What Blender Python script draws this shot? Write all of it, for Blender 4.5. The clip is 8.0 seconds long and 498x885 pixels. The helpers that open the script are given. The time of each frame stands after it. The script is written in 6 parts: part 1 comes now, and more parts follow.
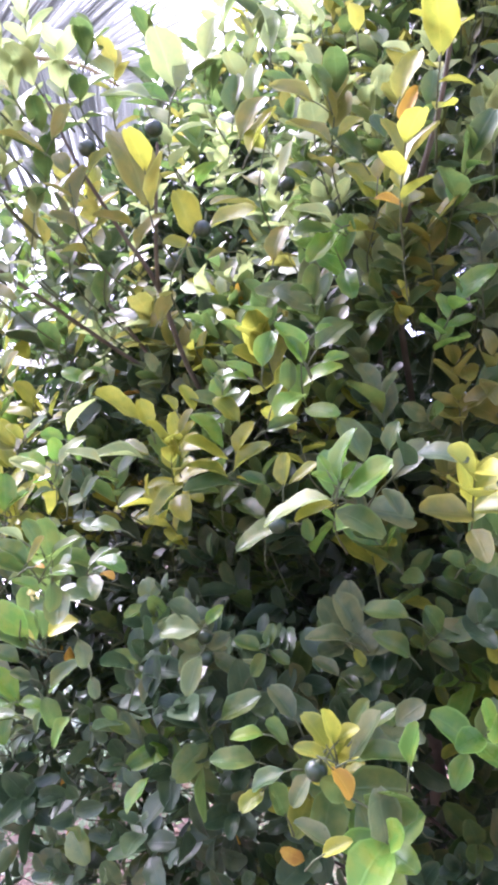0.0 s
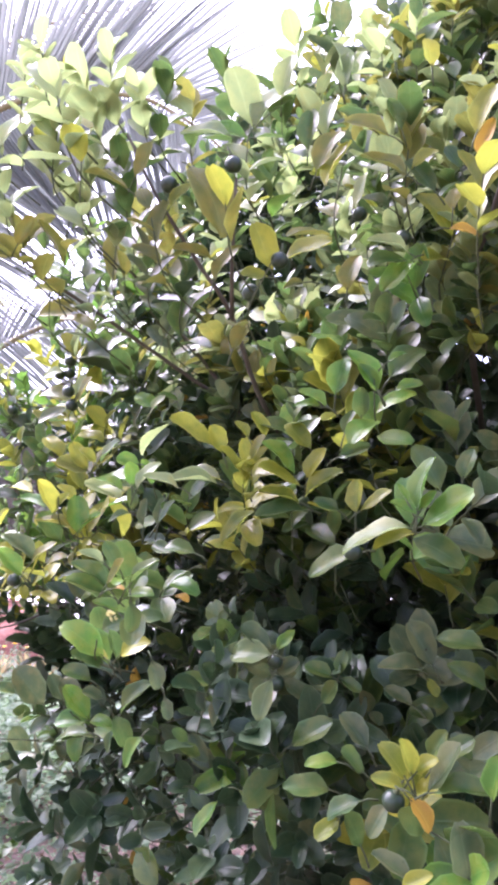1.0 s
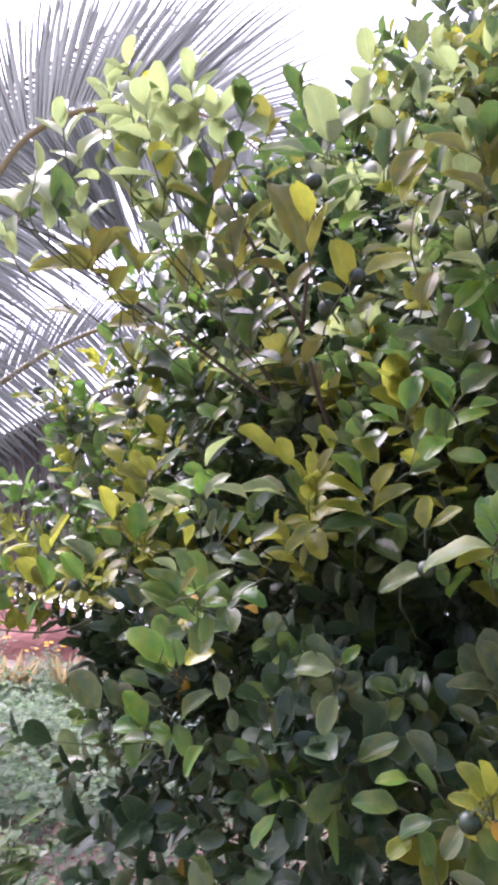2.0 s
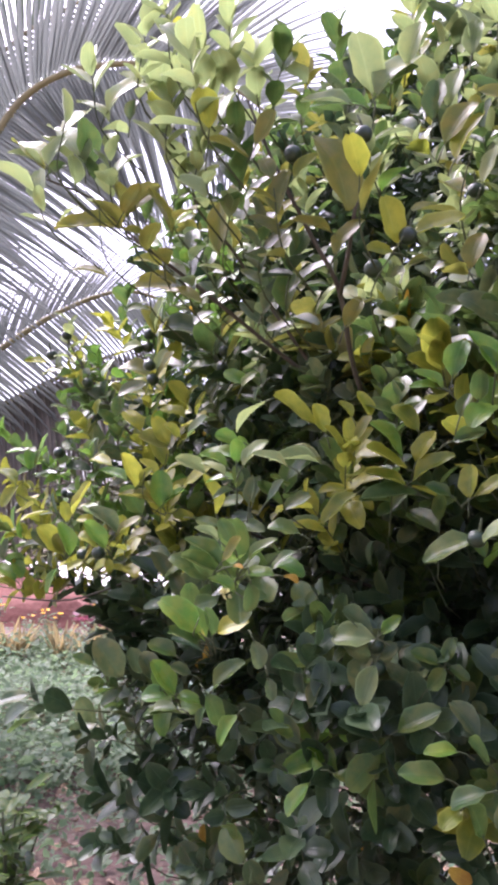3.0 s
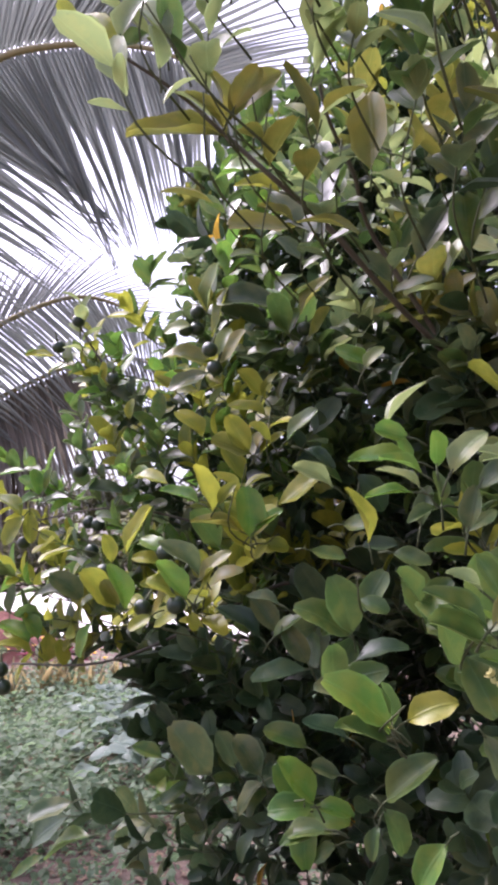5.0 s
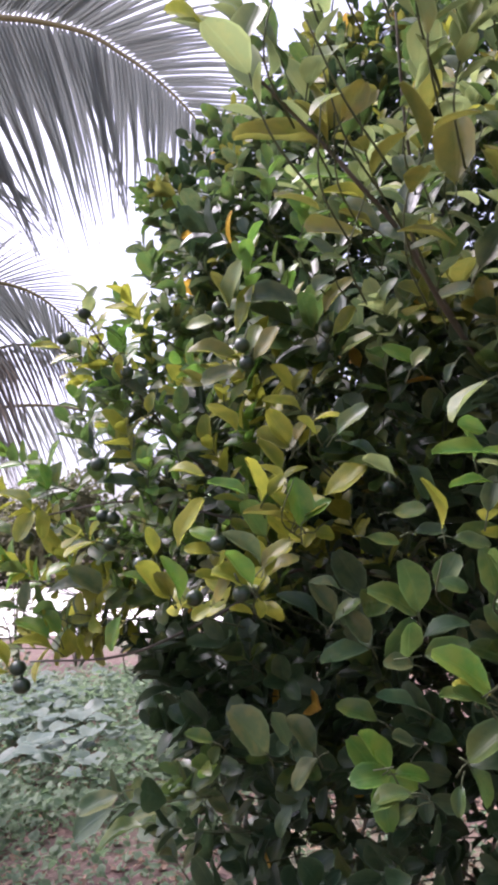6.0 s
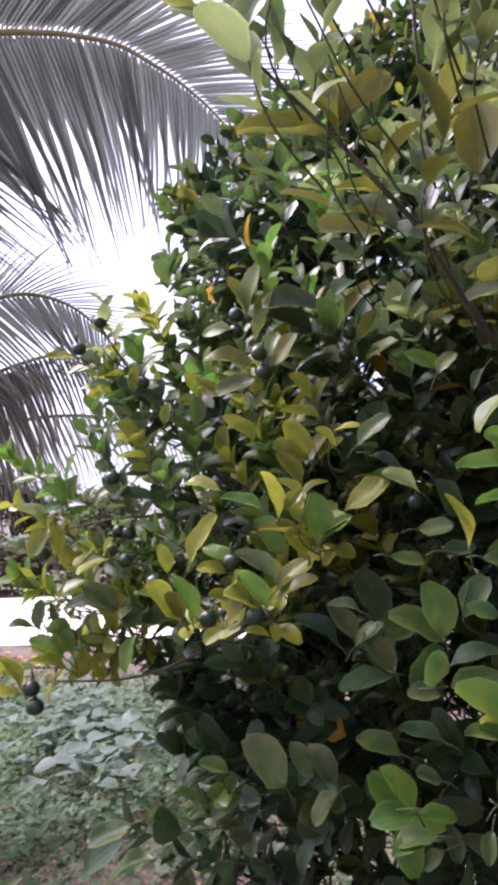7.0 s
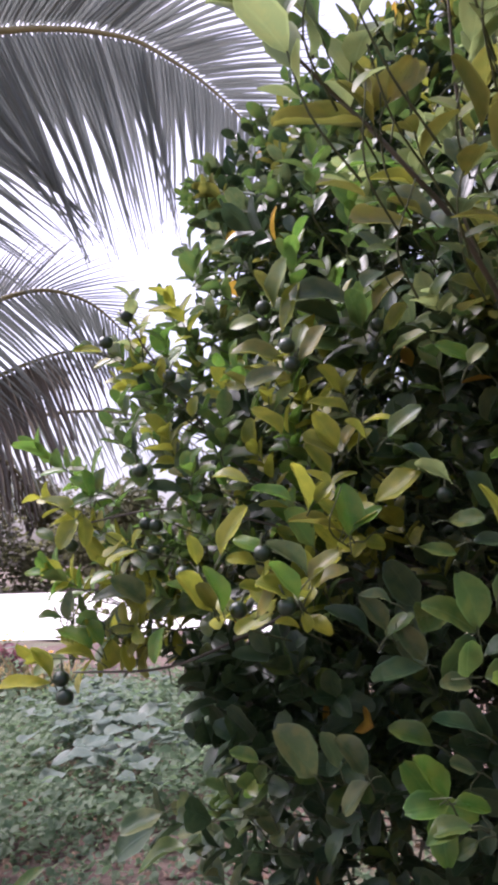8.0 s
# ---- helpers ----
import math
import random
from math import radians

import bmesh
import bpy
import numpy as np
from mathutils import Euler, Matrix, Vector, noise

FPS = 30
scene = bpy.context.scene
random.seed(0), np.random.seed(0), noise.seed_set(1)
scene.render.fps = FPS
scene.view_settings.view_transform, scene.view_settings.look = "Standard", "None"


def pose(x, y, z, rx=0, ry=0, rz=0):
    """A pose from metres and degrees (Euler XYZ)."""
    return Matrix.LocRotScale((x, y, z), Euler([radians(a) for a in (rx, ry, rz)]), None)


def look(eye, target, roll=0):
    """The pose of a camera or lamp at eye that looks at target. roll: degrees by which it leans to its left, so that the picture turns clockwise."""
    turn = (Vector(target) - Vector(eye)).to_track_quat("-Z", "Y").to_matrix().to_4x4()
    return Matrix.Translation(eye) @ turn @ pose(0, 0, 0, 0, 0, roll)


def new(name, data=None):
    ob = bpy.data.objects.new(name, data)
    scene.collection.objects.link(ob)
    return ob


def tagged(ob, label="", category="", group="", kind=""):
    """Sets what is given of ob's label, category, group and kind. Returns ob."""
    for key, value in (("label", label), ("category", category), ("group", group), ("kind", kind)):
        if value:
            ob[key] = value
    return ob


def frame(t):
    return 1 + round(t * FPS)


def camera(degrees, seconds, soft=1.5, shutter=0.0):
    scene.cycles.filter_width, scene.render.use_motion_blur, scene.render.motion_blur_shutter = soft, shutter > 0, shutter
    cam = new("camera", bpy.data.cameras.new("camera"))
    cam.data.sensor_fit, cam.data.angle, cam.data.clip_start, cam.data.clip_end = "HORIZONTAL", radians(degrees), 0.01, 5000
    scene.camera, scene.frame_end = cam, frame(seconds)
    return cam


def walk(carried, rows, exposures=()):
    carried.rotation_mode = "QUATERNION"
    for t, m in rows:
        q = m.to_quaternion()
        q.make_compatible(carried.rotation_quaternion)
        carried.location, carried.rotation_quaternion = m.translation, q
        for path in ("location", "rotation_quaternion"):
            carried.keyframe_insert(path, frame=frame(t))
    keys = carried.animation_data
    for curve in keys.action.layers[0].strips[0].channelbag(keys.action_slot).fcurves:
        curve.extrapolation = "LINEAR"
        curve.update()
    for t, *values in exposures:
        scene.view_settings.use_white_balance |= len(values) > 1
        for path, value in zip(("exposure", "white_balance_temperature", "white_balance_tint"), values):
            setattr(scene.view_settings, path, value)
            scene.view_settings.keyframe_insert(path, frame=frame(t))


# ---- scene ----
cam = camera(38.4, 8.0, soft=3.9)
PATH = [
    (0, (0.091, 0.13, 1.381), (-0.158, 2.095, 1.663), -0.9),
    (0.5, (0.083, 0.128, 1.384), (-0.209, 2.083, 1.69), -0.4),
    (1, (0.068, 0.113, 1.384), (-0.323, 2.044, 1.728), 0.3),
    (1.5, (0.055, 0.102, 1.388), (-0.393, 2.017, 1.751), 1.0),
    (1.7, (0.041, 0.095, 1.387), (-0.419, 2.005, 1.761), 1.6),
    (2.8, (-0.027, 0.099, 1.384), (-0.502, 2.018, 1.692), 2.7),
    (3, (-0.041, 0.108, 1.383), (-0.494, 2.035, 1.67), 2.5),
    (3.5, (-0.085, 0.169, 1.385), (-0.626, 2.072, 1.675), 2.6),
    (4, (-0.14, 0.285, 1.403), (-0.71, 2.169, 1.757), 0.6),
    (4.5, (-0.218, 0.363, 1.4), (-0.745, 2.265, 1.723), 2.1),
    (4.7, (-0.261, 0.37, 1.403), (-0.696, 2.292, 1.739), 1.2),
    (5.8, (-0.531, 0.323, 1.415), (-0.489, 2.301, 1.707), -2.4),
    (6, (-0.551, 0.318, 1.413), (-0.484, 2.294, 1.71), -2.5),
    (6.5, (-0.55, 0.327, 1.414), (-0.488, 2.302, 1.723), -2.7),
    (7, (-0.519, 0.363, 1.425), (-0.562, 2.336, 1.748), -2.4),
    (7.5, (-0.514, 0.374, 1.426), (-0.636, 2.344, 1.752), -1.8),
    (8, (-0.54, 0.36, 1.42), (-0.62, 2.334, 1.734), -2.3),
]
walk(cam, [(t, look(eye, target, roll)) for t, eye, target, roll in PATH],
     exposures=((0.0, 3.22, 5540, 43), (1.5, 2.55, 5670, 42), (3.5, 2.12, 5880, 38), (4.5, 1.93, 5880, 38), (6.0, 1.8, 5920, 35), (6.7, 1.7, 5920, 35), (8.0, 1.52, 5920, 35)))

# ---- light ----
world = bpy.data.worlds.new("overcast_sky")
scene.world = world
world.use_nodes = True
wn, wl = world.node_tree.nodes, world.node_tree.links
SUN_AZ, SUN_EL = radians(-65), radians(56)
sky = wn.new("ShaderNodeTexSky")
sky.sky_type, sky.sun_disc = "NISHITA", False
sky.sun_elevation, sky.sun_rotation = SUN_EL, SUN_AZ
sky.air_density, sky.dust_density, sky.ozone_density = 1.0, 6.0, 1.0
grey = wn.new("ShaderNodeHueSaturation")
grey.inputs["Saturation"].default_value = 0.55
wl.new(sky.outputs[0], grey.inputs["Color"])
wl.new(grey.outputs[0], wn["Background"].inputs["Color"])
wn["Background"].inputs["Strength"].default_value = 0.12
sun = new("sun", bpy.data.lights.new("sun", "SUN"))
sun.data.energy, sun.data.angle, sun.data.color = 1.5, radians(30), (1.0, 0.97, 0.9)
sun.matrix_world = look((0, 0, 0), (-math.sin(SUN_AZ) * math.cos(SUN_EL), -math.cos(SUN_AZ) * math.cos(SUN_EL), -math.sin(SUN_EL)))

rng = np.random.default_rng(7)


# ---- materials ----
def material(name):
    m = bpy.data.materials.new(name)
    m.use_nodes = True
    return m, m.node_tree.nodes, m.node_tree.links, m.node_tree.nodes["Principled BSDF"]


def math_node(n, l, op, a, b=0.5):
    node = n.new("ShaderNodeMath")
    node.operation = op
    for i, v in enumerate((a, b)):
        if isinstance(v, (int, float)):
            node.inputs[i].default_value = v
        else:
            l.new(v, node.inputs[i])
    return node.outputs[0]


def ramp(n, l, fac, stops):
    r = n.new("ShaderNodeValToRGB")
    while len(r.color_ramp.elements) < len(stops):
        r.color_ramp.elements.new(0.5)
    for e, (p, c) in zip(r.color_ramp.elements, stops):
        e.position, e.color = p, (*c, 1)
    l.new(fac, r.inputs[0])
    return r.outputs[0]


def mix(n, l, fac, a, b):
    m = n.new("ShaderNodeMix")
    m.data_type = "RGBA"
    for i, v in ((0, fac), (6, a), (7, b)):
        if isinstance(v, (int, float)):
            m.inputs[i].default_value = v
        elif isinstance(v, tuple):
            m.inputs[i].default_value = (*v, 1)
        else:
            l.new(v, m.inputs[i])
    return m.outputs[2]


def noise_tex(n, l, scale, detail=4, vector=None):
    t = n.new("ShaderNodeTexNoise")
    t.inputs["Scale"].default_value, t.inputs["Detail"].default_value = scale, detail
    if vector is not None:
        l.new(vector, t.inputs["Vector"])
    return t.outputs[0]


def bump(n, l, b, height, strength, distance=0.01):
    k = n.new("ShaderNodeBump")
    k.inputs["Strength"].default_value, k.inputs["Distance"].default_value = strength, distance
    l.new(height, k.inputs["Height"])
    l.new(k.outputs[0], b.inputs["Normal"])


def leaf_material(name, low, high, blotch, rough=0.42, thin=0.46, vein=0.25):
    """A leathery leaf: hue by leaf, pale midrib and side veins, blotches, light through the blade."""
    m, n, l, b = material(name)
    info, geo, uv = n.new("ShaderNodeObjectInfo"), n.new("ShaderNodeNewGeometry"), n.new("ShaderNodeUVMap")
    uv.uv_map = "blade"
    chance = math_node(n, l, "FRACT", math_node(n, l, "ADD", info.outputs["Random"], geo.outputs["Random Per Island"]))
    colour = mix(n, l, chance, low, high)
    spots = noise_tex(n, l, 60, 5, geo.outputs["Position"])
    worn = ramp(n, l, spots, ((0.42, (0, 0, 0)), (0.64, (1, 1, 1))))
    colour = mix(n, l, math_node(n, l, "MULTIPLY", worn, math_node(n, l, "ADD", math_node(n, l, "MULTIPLY", chance, 0.65), 0.3)), colour, blotch)
    sep = n.new("ShaderNodeSeparateXYZ")
    l.new(uv.outputs[0], sep.inputs[0])
    across = math_node(n, l, "ABSOLUTE", math_node(n, l, "SUBTRACT", sep.outputs[0], 0.5))
    rib = ramp(n, l, across, ((0.0, (1, 1, 1)), (0.05, (0, 0, 0))))
    wave = math_node(n, l, "SINE", math_node(n, l, "MULTIPLY", math_node(n, l, "SUBTRACT", sep.outputs[1], math_node(n, l, "MULTIPLY", across, 0.5)), 55.0))
    side = ramp(n, l, wave, ((0.8, (0, 0, 0)), (1.0, (1, 1, 1))))
    lines = math_node(n, l, "ADD", rib, math_node(n, l, "MULTIPLY", side, 0.14))
    pale = tuple(min(1, c * 1.5 + 0.03) for c in high)
    colour = mix(n, l, math_node(n, l, "MULTIPLY", lines, vein), colour, pale)
    rim = ramp(n, l, across, ((0.41, (0, 0, 0)), (0.48, (1, 1, 1))))
    colour = mix(n, l, math_node(n, l, "MULTIPLY", rim, min(1.0, vein * 2.8)), colour, pale)
    faded = math_node(n, l, "MULTIPLY", ramp(n, l, across, ((0.08, (0, 0, 0)), (0.46, (1, 1, 1)))), ramp(n, l, noise_tex(n, l, 24, 3, geo.outputs["Position"]), ((0.44, (0, 0, 0)), (0.62, (0.75, 0.75, 0.75)))))
    colour = mix(n, l, faded, colour, mix(n, l, 0.8, high, blotch))
    dust = noise_tex(n, l, 14, 5, geo.outputs["Position"])
    colour = mix(n, l, math_node(n, l, "MULTIPLY", ramp(n, l, dust, ((0.45, (0, 0, 0)), (0.7, (1, 1, 1)))), 0.1), colour, (0.17, 0.2, 0.16))
    specks = ramp(n, l, noise_tex(n, l, 260, 2, geo.outputs["Position"]), ((0.68, (0, 0, 0)), (0.74, (1, 1, 1))))
    colour = mix(n, l, math_node(n, l, "MULTIPLY", specks, 0.35), colour, tuple(c * 0.35 for c in low))
    l.new(colour, b.inputs["Base Color"])
    l.new(math_node(n, l, "ADD", math_node(n, l, "MULTIPLY", dust, 0.3), rough - 0.12), b.inputs["Roughness"])
    b.inputs["Specular IOR Level"].default_value = 0.32
    bump(n, l, b, math_node(n, l, "ADD", lines, math_node(n, l, "MULTIPLY", spots, 2.0)), 0.3, 0.0015)
    through_blade, blend = n.new("ShaderNodeBsdfTranslucent"), n.new("ShaderNodeMixShader")
    glow = mix(n, l, 0.55, colour, tuple(min(1, c * 1.6) for c in high))
    l.new(glow, through_blade.inputs["Color"])
    blend.inputs[0].default_value = thin
    l.new(b.outputs[0], blend.inputs[1])
    l.new(through_blade.outputs[0], blend.inputs[2])
    l.new(blend.outputs[0], n["Material Output"].inputs[0])
    return m


LEAF = {
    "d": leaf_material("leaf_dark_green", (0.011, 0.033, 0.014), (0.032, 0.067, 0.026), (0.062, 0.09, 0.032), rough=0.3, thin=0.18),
    "m": leaf_material("leaf_mid_green", (0.023, 0.064, 0.016), (0.065, 0.123, 0.028), (0.14, 0.157, 0.032), rough=0.29, thin=0.4),
    "y": leaf_material("leaf_yellow_green", (0.085, 0.135, 0.016), (0.235, 0.26, 0.03), (0.36, 0.33, 0.035), rough=0.33, thin=0.42),
    "b": leaf_material("leaf_fresh_green", (0.036, 0.117, 0.017), (0.098, 0.21, 0.03), (0.19, 0.238, 0.032), rough=0.27, thin=0.4),
    "o": leaf_material("leaf_olive", (0.07, 0.1, 0.018), (0.16, 0.17, 0.03), (0.25, 0.2, 0.032), rough=0.35, thin=0.4),
    # pale leaves; on high shoots this tone also has haze painted in
    "p": leaf_material("leaf_pale_green", (0.12, 0.18, 0.065), (0.225, 0.29, 0.11), (0.3, 0.3, 0.09), rough=0.33, thin=0.42),
    "g": leaf_material("leaf_dull_green", (0.03, 0.063, 0.027), (0.08, 0.12, 0.046), (0.175, 0.17, 0.06), rough=0.29, thin=0.36),
    "a": leaf_material("leaf_orange_yellow", (0.36, 0.22, 0.025), (0.52, 0.34, 0.04), (0.3, 0.13, 0.03)),
}
LEAF_KEYS = list(LEAF)
COVER = leaf_material("ground_cover_leaf", (0.05, 0.11, 0.05), (0.14, 0.21, 0.1), (0.13, 0.16, 0.09), rough=0.5)
SQUASH = leaf_material("broad_vine_leaf", (0.075, 0.13, 0.095), (0.155, 0.21, 0.165), (0.16, 0.19, 0.12), rough=0.42)
SPIKE = leaf_material("striped_spike_leaf", (0.08, 0.09, 0.04), (0.28, 0.22, 0.1), (0.22, 0.14, 0.06), rough=0.45)
RED_LEAF = leaf_material("crimson_leaf", (0.09, 0.014, 0.03), (0.22, 0.045, 0.075), (0.1, 0.03, 0.04))
PALM = leaf_material("palm_leaflet", (0.1, 0.12, 0.105), (0.19, 0.21, 0.185), (0.2, 0.2, 0.17), rough=0.32, thin=0.45, vein=0.4)
PALM_DEEP = leaf_material("deep_green_palm_leaflet", (0.035, 0.055, 0.034), (0.085, 0.11, 0.07), (0.12, 0.12, 0.08), rough=0.34, thin=0.3, vein=0.3)
PALM_DEAD = leaf_material("dead_palm_leaflet", (0.045, 0.033, 0.026), (0.115, 0.088, 0.066), (0.09, 0.06, 0.045), rough=0.7, thin=0.1, vein=0.2)
PALM_DRY = leaf_material("faded_palm_leaflet", (0.07, 0.063, 0.05), (0.16, 0.142, 0.113), (0.14, 0.105, 0.08), rough=0.55, thin=0.25, vein=0.3)
FAR_LEAF = leaf_material("far_foliage", (0.035, 0.055, 0.02), (0.11, 0.12, 0.045), (0.14, 0.1, 0.06), rough=0.55)
DRY_LEAF = leaf_material("fallen_leaf", (0.16, 0.09, 0.05), (0.38, 0.26, 0.16), (0.1, 0.06, 0.04), rough=0.7, thin=0.1)
PETAL = leaf_material("orange_petal", (0.75, 0.3, 0.01), (0.9, 0.55, 0.03), (0.8, 0.4, 0.02), thin=0.3)
RED_PETAL = leaf_material("red_petal", (0.7, 0.1, 0.03), (0.85, 0.22, 0.06), (0.8, 0.3, 0.1), thin=0.3)
CREAM = leaf_material("cream_petal", (0.4, 0.42, 0.14), (0.6, 0.58, 0.28), (0.5, 0.42, 0.2), thin=0.3)


def bark_material(name, low, high, scale=40, worn=(0.22, 0.22, 0.19)):
    m, n, l, b = material(name)
    geo = n.new("ShaderNodeNewGeometry")
    fine, broad = noise_tex(n, l, scale, 6, geo.outputs["Position"]), noise_tex(n, l, scale / 6, 3, geo.outputs["Position"])
    colour = mix(n, l, fine, low, high)
    colour = mix(n, l, ramp(n, l, broad, ((0.5, (0, 0, 0)), (0.7, (0.5, 0.5, 0.5)))), colour, worn)
    l.new(colour, b.inputs["Base Color"])
    b.inputs["Roughness"].default_value = 0.8
    bump(n, l, b, fine, 0.6, 0.004)
    return m


BARK = bark_material("citrus_bark", (0.045, 0.039, 0.03), (0.125, 0.105, 0.078))
TWIG = bark_material("green_twig", (0.03, 0.048, 0.016), (0.075, 0.088, 0.032), 90, (0.1, 0.105, 0.05))
RACHIS = bark_material("palm_rachis", (0.2, 0.18, 0.08), (0.36, 0.31, 0.15), 30)
PALM_BARK = bark_material("palm_bark", (0.12, 0.1, 0.08), (0.3, 0.26, 0.22), 14)


def fruit_material():
    m, n, l, b = material("unripe_citrus_peel")
    info, tex = n.new("ShaderNodeObjectInfo"), n.new("ShaderNodeTexCoord")
    blotch = noise_tex(n, l, 70, 3, tex.outputs["Object"])
    colour = mix(n, l, info.outputs["Random"], (0.012, 0.028, 0.016), (0.024, 0.046, 0.02))
    colour = mix(n, l, ramp(n, l, blotch, ((0.5, (0, 0, 0)), (0.8, (0.6, 0.6, 0.6)))), colour, (0.05, 0.08, 0.03))
    l.new(colour, b.inputs["Base Color"])
    b.inputs["Roughness"].default_value = 0.36
    pores = n.new("ShaderNodeTexVoronoi")
    pores.inputs["Scale"].default_value = 900
    l.new(tex.outputs["Object"], pores.inputs["Vector"])
    bump(n, l, b, pores.outputs["Distance"], 0.25, 0.0006)
    return m


PEEL = fruit_material()


def ground_material():
    m, n, l, b = material("laterite_soil")
    geo = n.new("ShaderNodeNewGeometry")
    p = geo.outputs["Position"]
    fine, mid, broad = noise_tex(n, l, 26, 8, p), noise_tex(n, l, 3.2, 5, p), noise_tex(n, l, 0.45, 4, p)
    soil = mix(n, l, fine, (0.05, 0.028, 0.02), (0.165, 0.1, 0.075))
    litter = mix(n, l, noise_tex(n, l, 60, 5, p), (0.045, 0.032, 0.02), (0.22, 0.16, 0.11))
    soil = mix(n, l, ramp(n, l, mid, ((0.45, (0, 0, 0)), (0.6, (0.7, 0.7, 0.7)))), soil, litter)
    green = mix(n, l, fine, (0.05, 0.08, 0.03), (0.14, 0.17, 0.08))
    soil = mix(n, l, ramp(n, l, broad, ((0.5, (0, 0, 0)), (0.62, (0.7, 0.7, 0.7)))), soil, green)
    l.new(soil, b.inputs["Base Color"])
    b.inputs["Roughness"].default_value = 0.92
    bump(n, l, b, math_node(n, l, "ADD", fine, mid), 0.7, 0.04)
    return m


def plain_material(name, low, high, scale, rough, height=0.01):
    m, n, l, b = material(name)
    geo = n.new("ShaderNodeNewGeometry")
    fine, broad = noise_tex(n, l, scale, 6, geo.outputs["Position"]), noise_tex(n, l, scale / 9, 4, geo.outputs["Position"])
    l.new(mix(n, l, math_node(n, l, "MULTIPLY", math_node(n, l, "ADD", fine, broad), 0.5), low, high), b.inputs["Base Color"])
    b.inputs["Roughness"].default_value = rough
    bump(n, l, b, fine, 0.6, height)
    return m


SOIL = ground_material()
ROAD = plain_material("pale_sandy_road", (0.55, 0.52, 0.48), (0.8, 0.77, 0.72), 5, 0.9)
CLAY = plain_material("laterite_lump", (0.2, 0.05, 0.03), (0.36, 0.11, 0.07), 40, 0.8, 0.003)
RED_SOIL = plain_material("red_soil_heap", (0.11, 0.042, 0.032), (0.24, 0.096, 0.07), 9, 0.95, 0.05)


# ---- mesh helpers ----
def mesh_from(name, verts, faces, mats, index=None, uv=None):
    me = bpy.data.meshes.new(name)
    me.from_pydata(np.asarray(verts).reshape(-1, 3).tolist(), [], np.asarray(faces).tolist() if not isinstance(faces, list) else faces)
    for mat in mats:
        me.materials.append(mat)
    if index is not None:
        me.polygons.foreach_set("material_index", np.asarray(index, dtype=np.int32))
    if uv is not None:
        layer = me.uv_layers.new(name="blade")
        loops = np.empty(len(me.loops), dtype=np.int32)
        me.loops.foreach_get("vertex_index", loops)
        layer.data.foreach_set("uv", np.asarray(uv, dtype=np.float32).reshape(-1, 2)[loops].ravel())
    me.polygons.foreach_set("use_smooth", np.ones(len(me.polygons), dtype=bool))
    me.update()
    return me


def part(name, me, parent, label="", kind=""):
    ob = new(name, me)
    ob.parent = parent
    return tagged(ob, label=label, kind=kind)


def thing(name, at, label, category, group="", kind=""):
    ob = new(name)
    ob.location = at
    ob.empty_display_size = 0.1
    return tagged(ob, label, category, group, kind)


def unit(v):
    v = np.asarray(v, float)
    return v / (np.linalg.norm(v, axis=-1, keepdims=True) + 1e-9)


def blade(rows, cols, width, peak, fold, bend, curl, wave=0.0, seed=0, tip=0.0, blunt=False):
    """A unit-long leaf along +y with its face up +z: rows along it, cols across it."""
    u = 0.5 - 0.5 * np.cos(np.pi * np.linspace(0, 1, rows)) ** 1 if rows > 5 else np.linspace(0, 1, rows)
    shape = (1 - np.abs(2 * u ** peak - 1) ** (2.3 if blunt else 2.2)) ** (0.57 if blunt else 0.62) * (1 - tip * u)
    if blunt:
        shape = shape * np.clip(u / 0.3, 0, 1) ** 0.35
    shape[0], shape[-1] = 0.05, 0.25 if blunt else 0.12
    v = np.linspace(-1, 1, cols)
    U, V = np.meshgrid(u, v, indexing="ij")
    W = width * shape[:, None]
    r = np.random.default_rng(seed)
    x = V * W
    z = fold * np.abs(V) * W - bend * U ** 2 + curl * (V ** 2) * W * np.sin(np.pi * U) + wave * np.sin(U * 9 + 3 * V + r.uniform(0, 6)) * np.abs(V)
    y = U * (1 - 0.25 * bend * U)
    if blunt:
        y[-1, cols // 2] -= 0.025
        x = x * (1 + 0.05 * np.sin(U * 14 + r.uniform(0, 6)) * np.sin(np.pi * U))
    x = x + 0.04 * np.sin(U * 3 + r.uniform(0, 6)) * U
    verts = np.stack([x, y, z], -1).reshape(-1, 3)
    uv = np.stack([V * 0.5 + 0.5, U], -1).reshape(-1, 2)
    a = np.arange((rows - 1) * cols).reshape(rows - 1, cols)[:, :-1].ravel()
    faces = np.stack([a, a + 1, a + 1 + cols, a + cols], -1)
    return verts, faces, uv


def leaf_frames(d, n):
    """Matrices with the leaf's length along d and its face towards n."""
    d = unit(d)
    side = unit(np.cross(d, n))
    return np.stack([side, d, np.cross(side, d)], -1)


def many_leaves(name, shapes, kinds, at, d, n, size, index, mats):
    """All leaves given, joined into one mesh."""
    R = leaf_frames(d, n) * np.asarray(size)[:, None, None]
    verts, faces, uvs, idx, base = [], [], [], [], 0
    for k, (v, f, uv) in enumerate(shapes):
        pick = np.nonzero(kinds == k)[0]
        if not len(pick):
            continue
        w = np.einsum("nij,vj->nvi", R[pick], v) + np.asarray(at)[pick][:, None]
        verts.append(w.reshape(-1, 3))
        faces.append((f[None] + (base + np.arange(len(pick)) * len(v))[:, None, None]).reshape(-1, 4))
        uvs.append(np.tile(uv, (len(pick), 1)))
        idx.append(np.repeat(np.asarray(index)[pick], len(f)))
        base += len(pick) * len(v)
    return mesh_from(name, np.concatenate(verts), np.concatenate(faces), mats, np.concatenate(idx), np.concatenate(uvs))


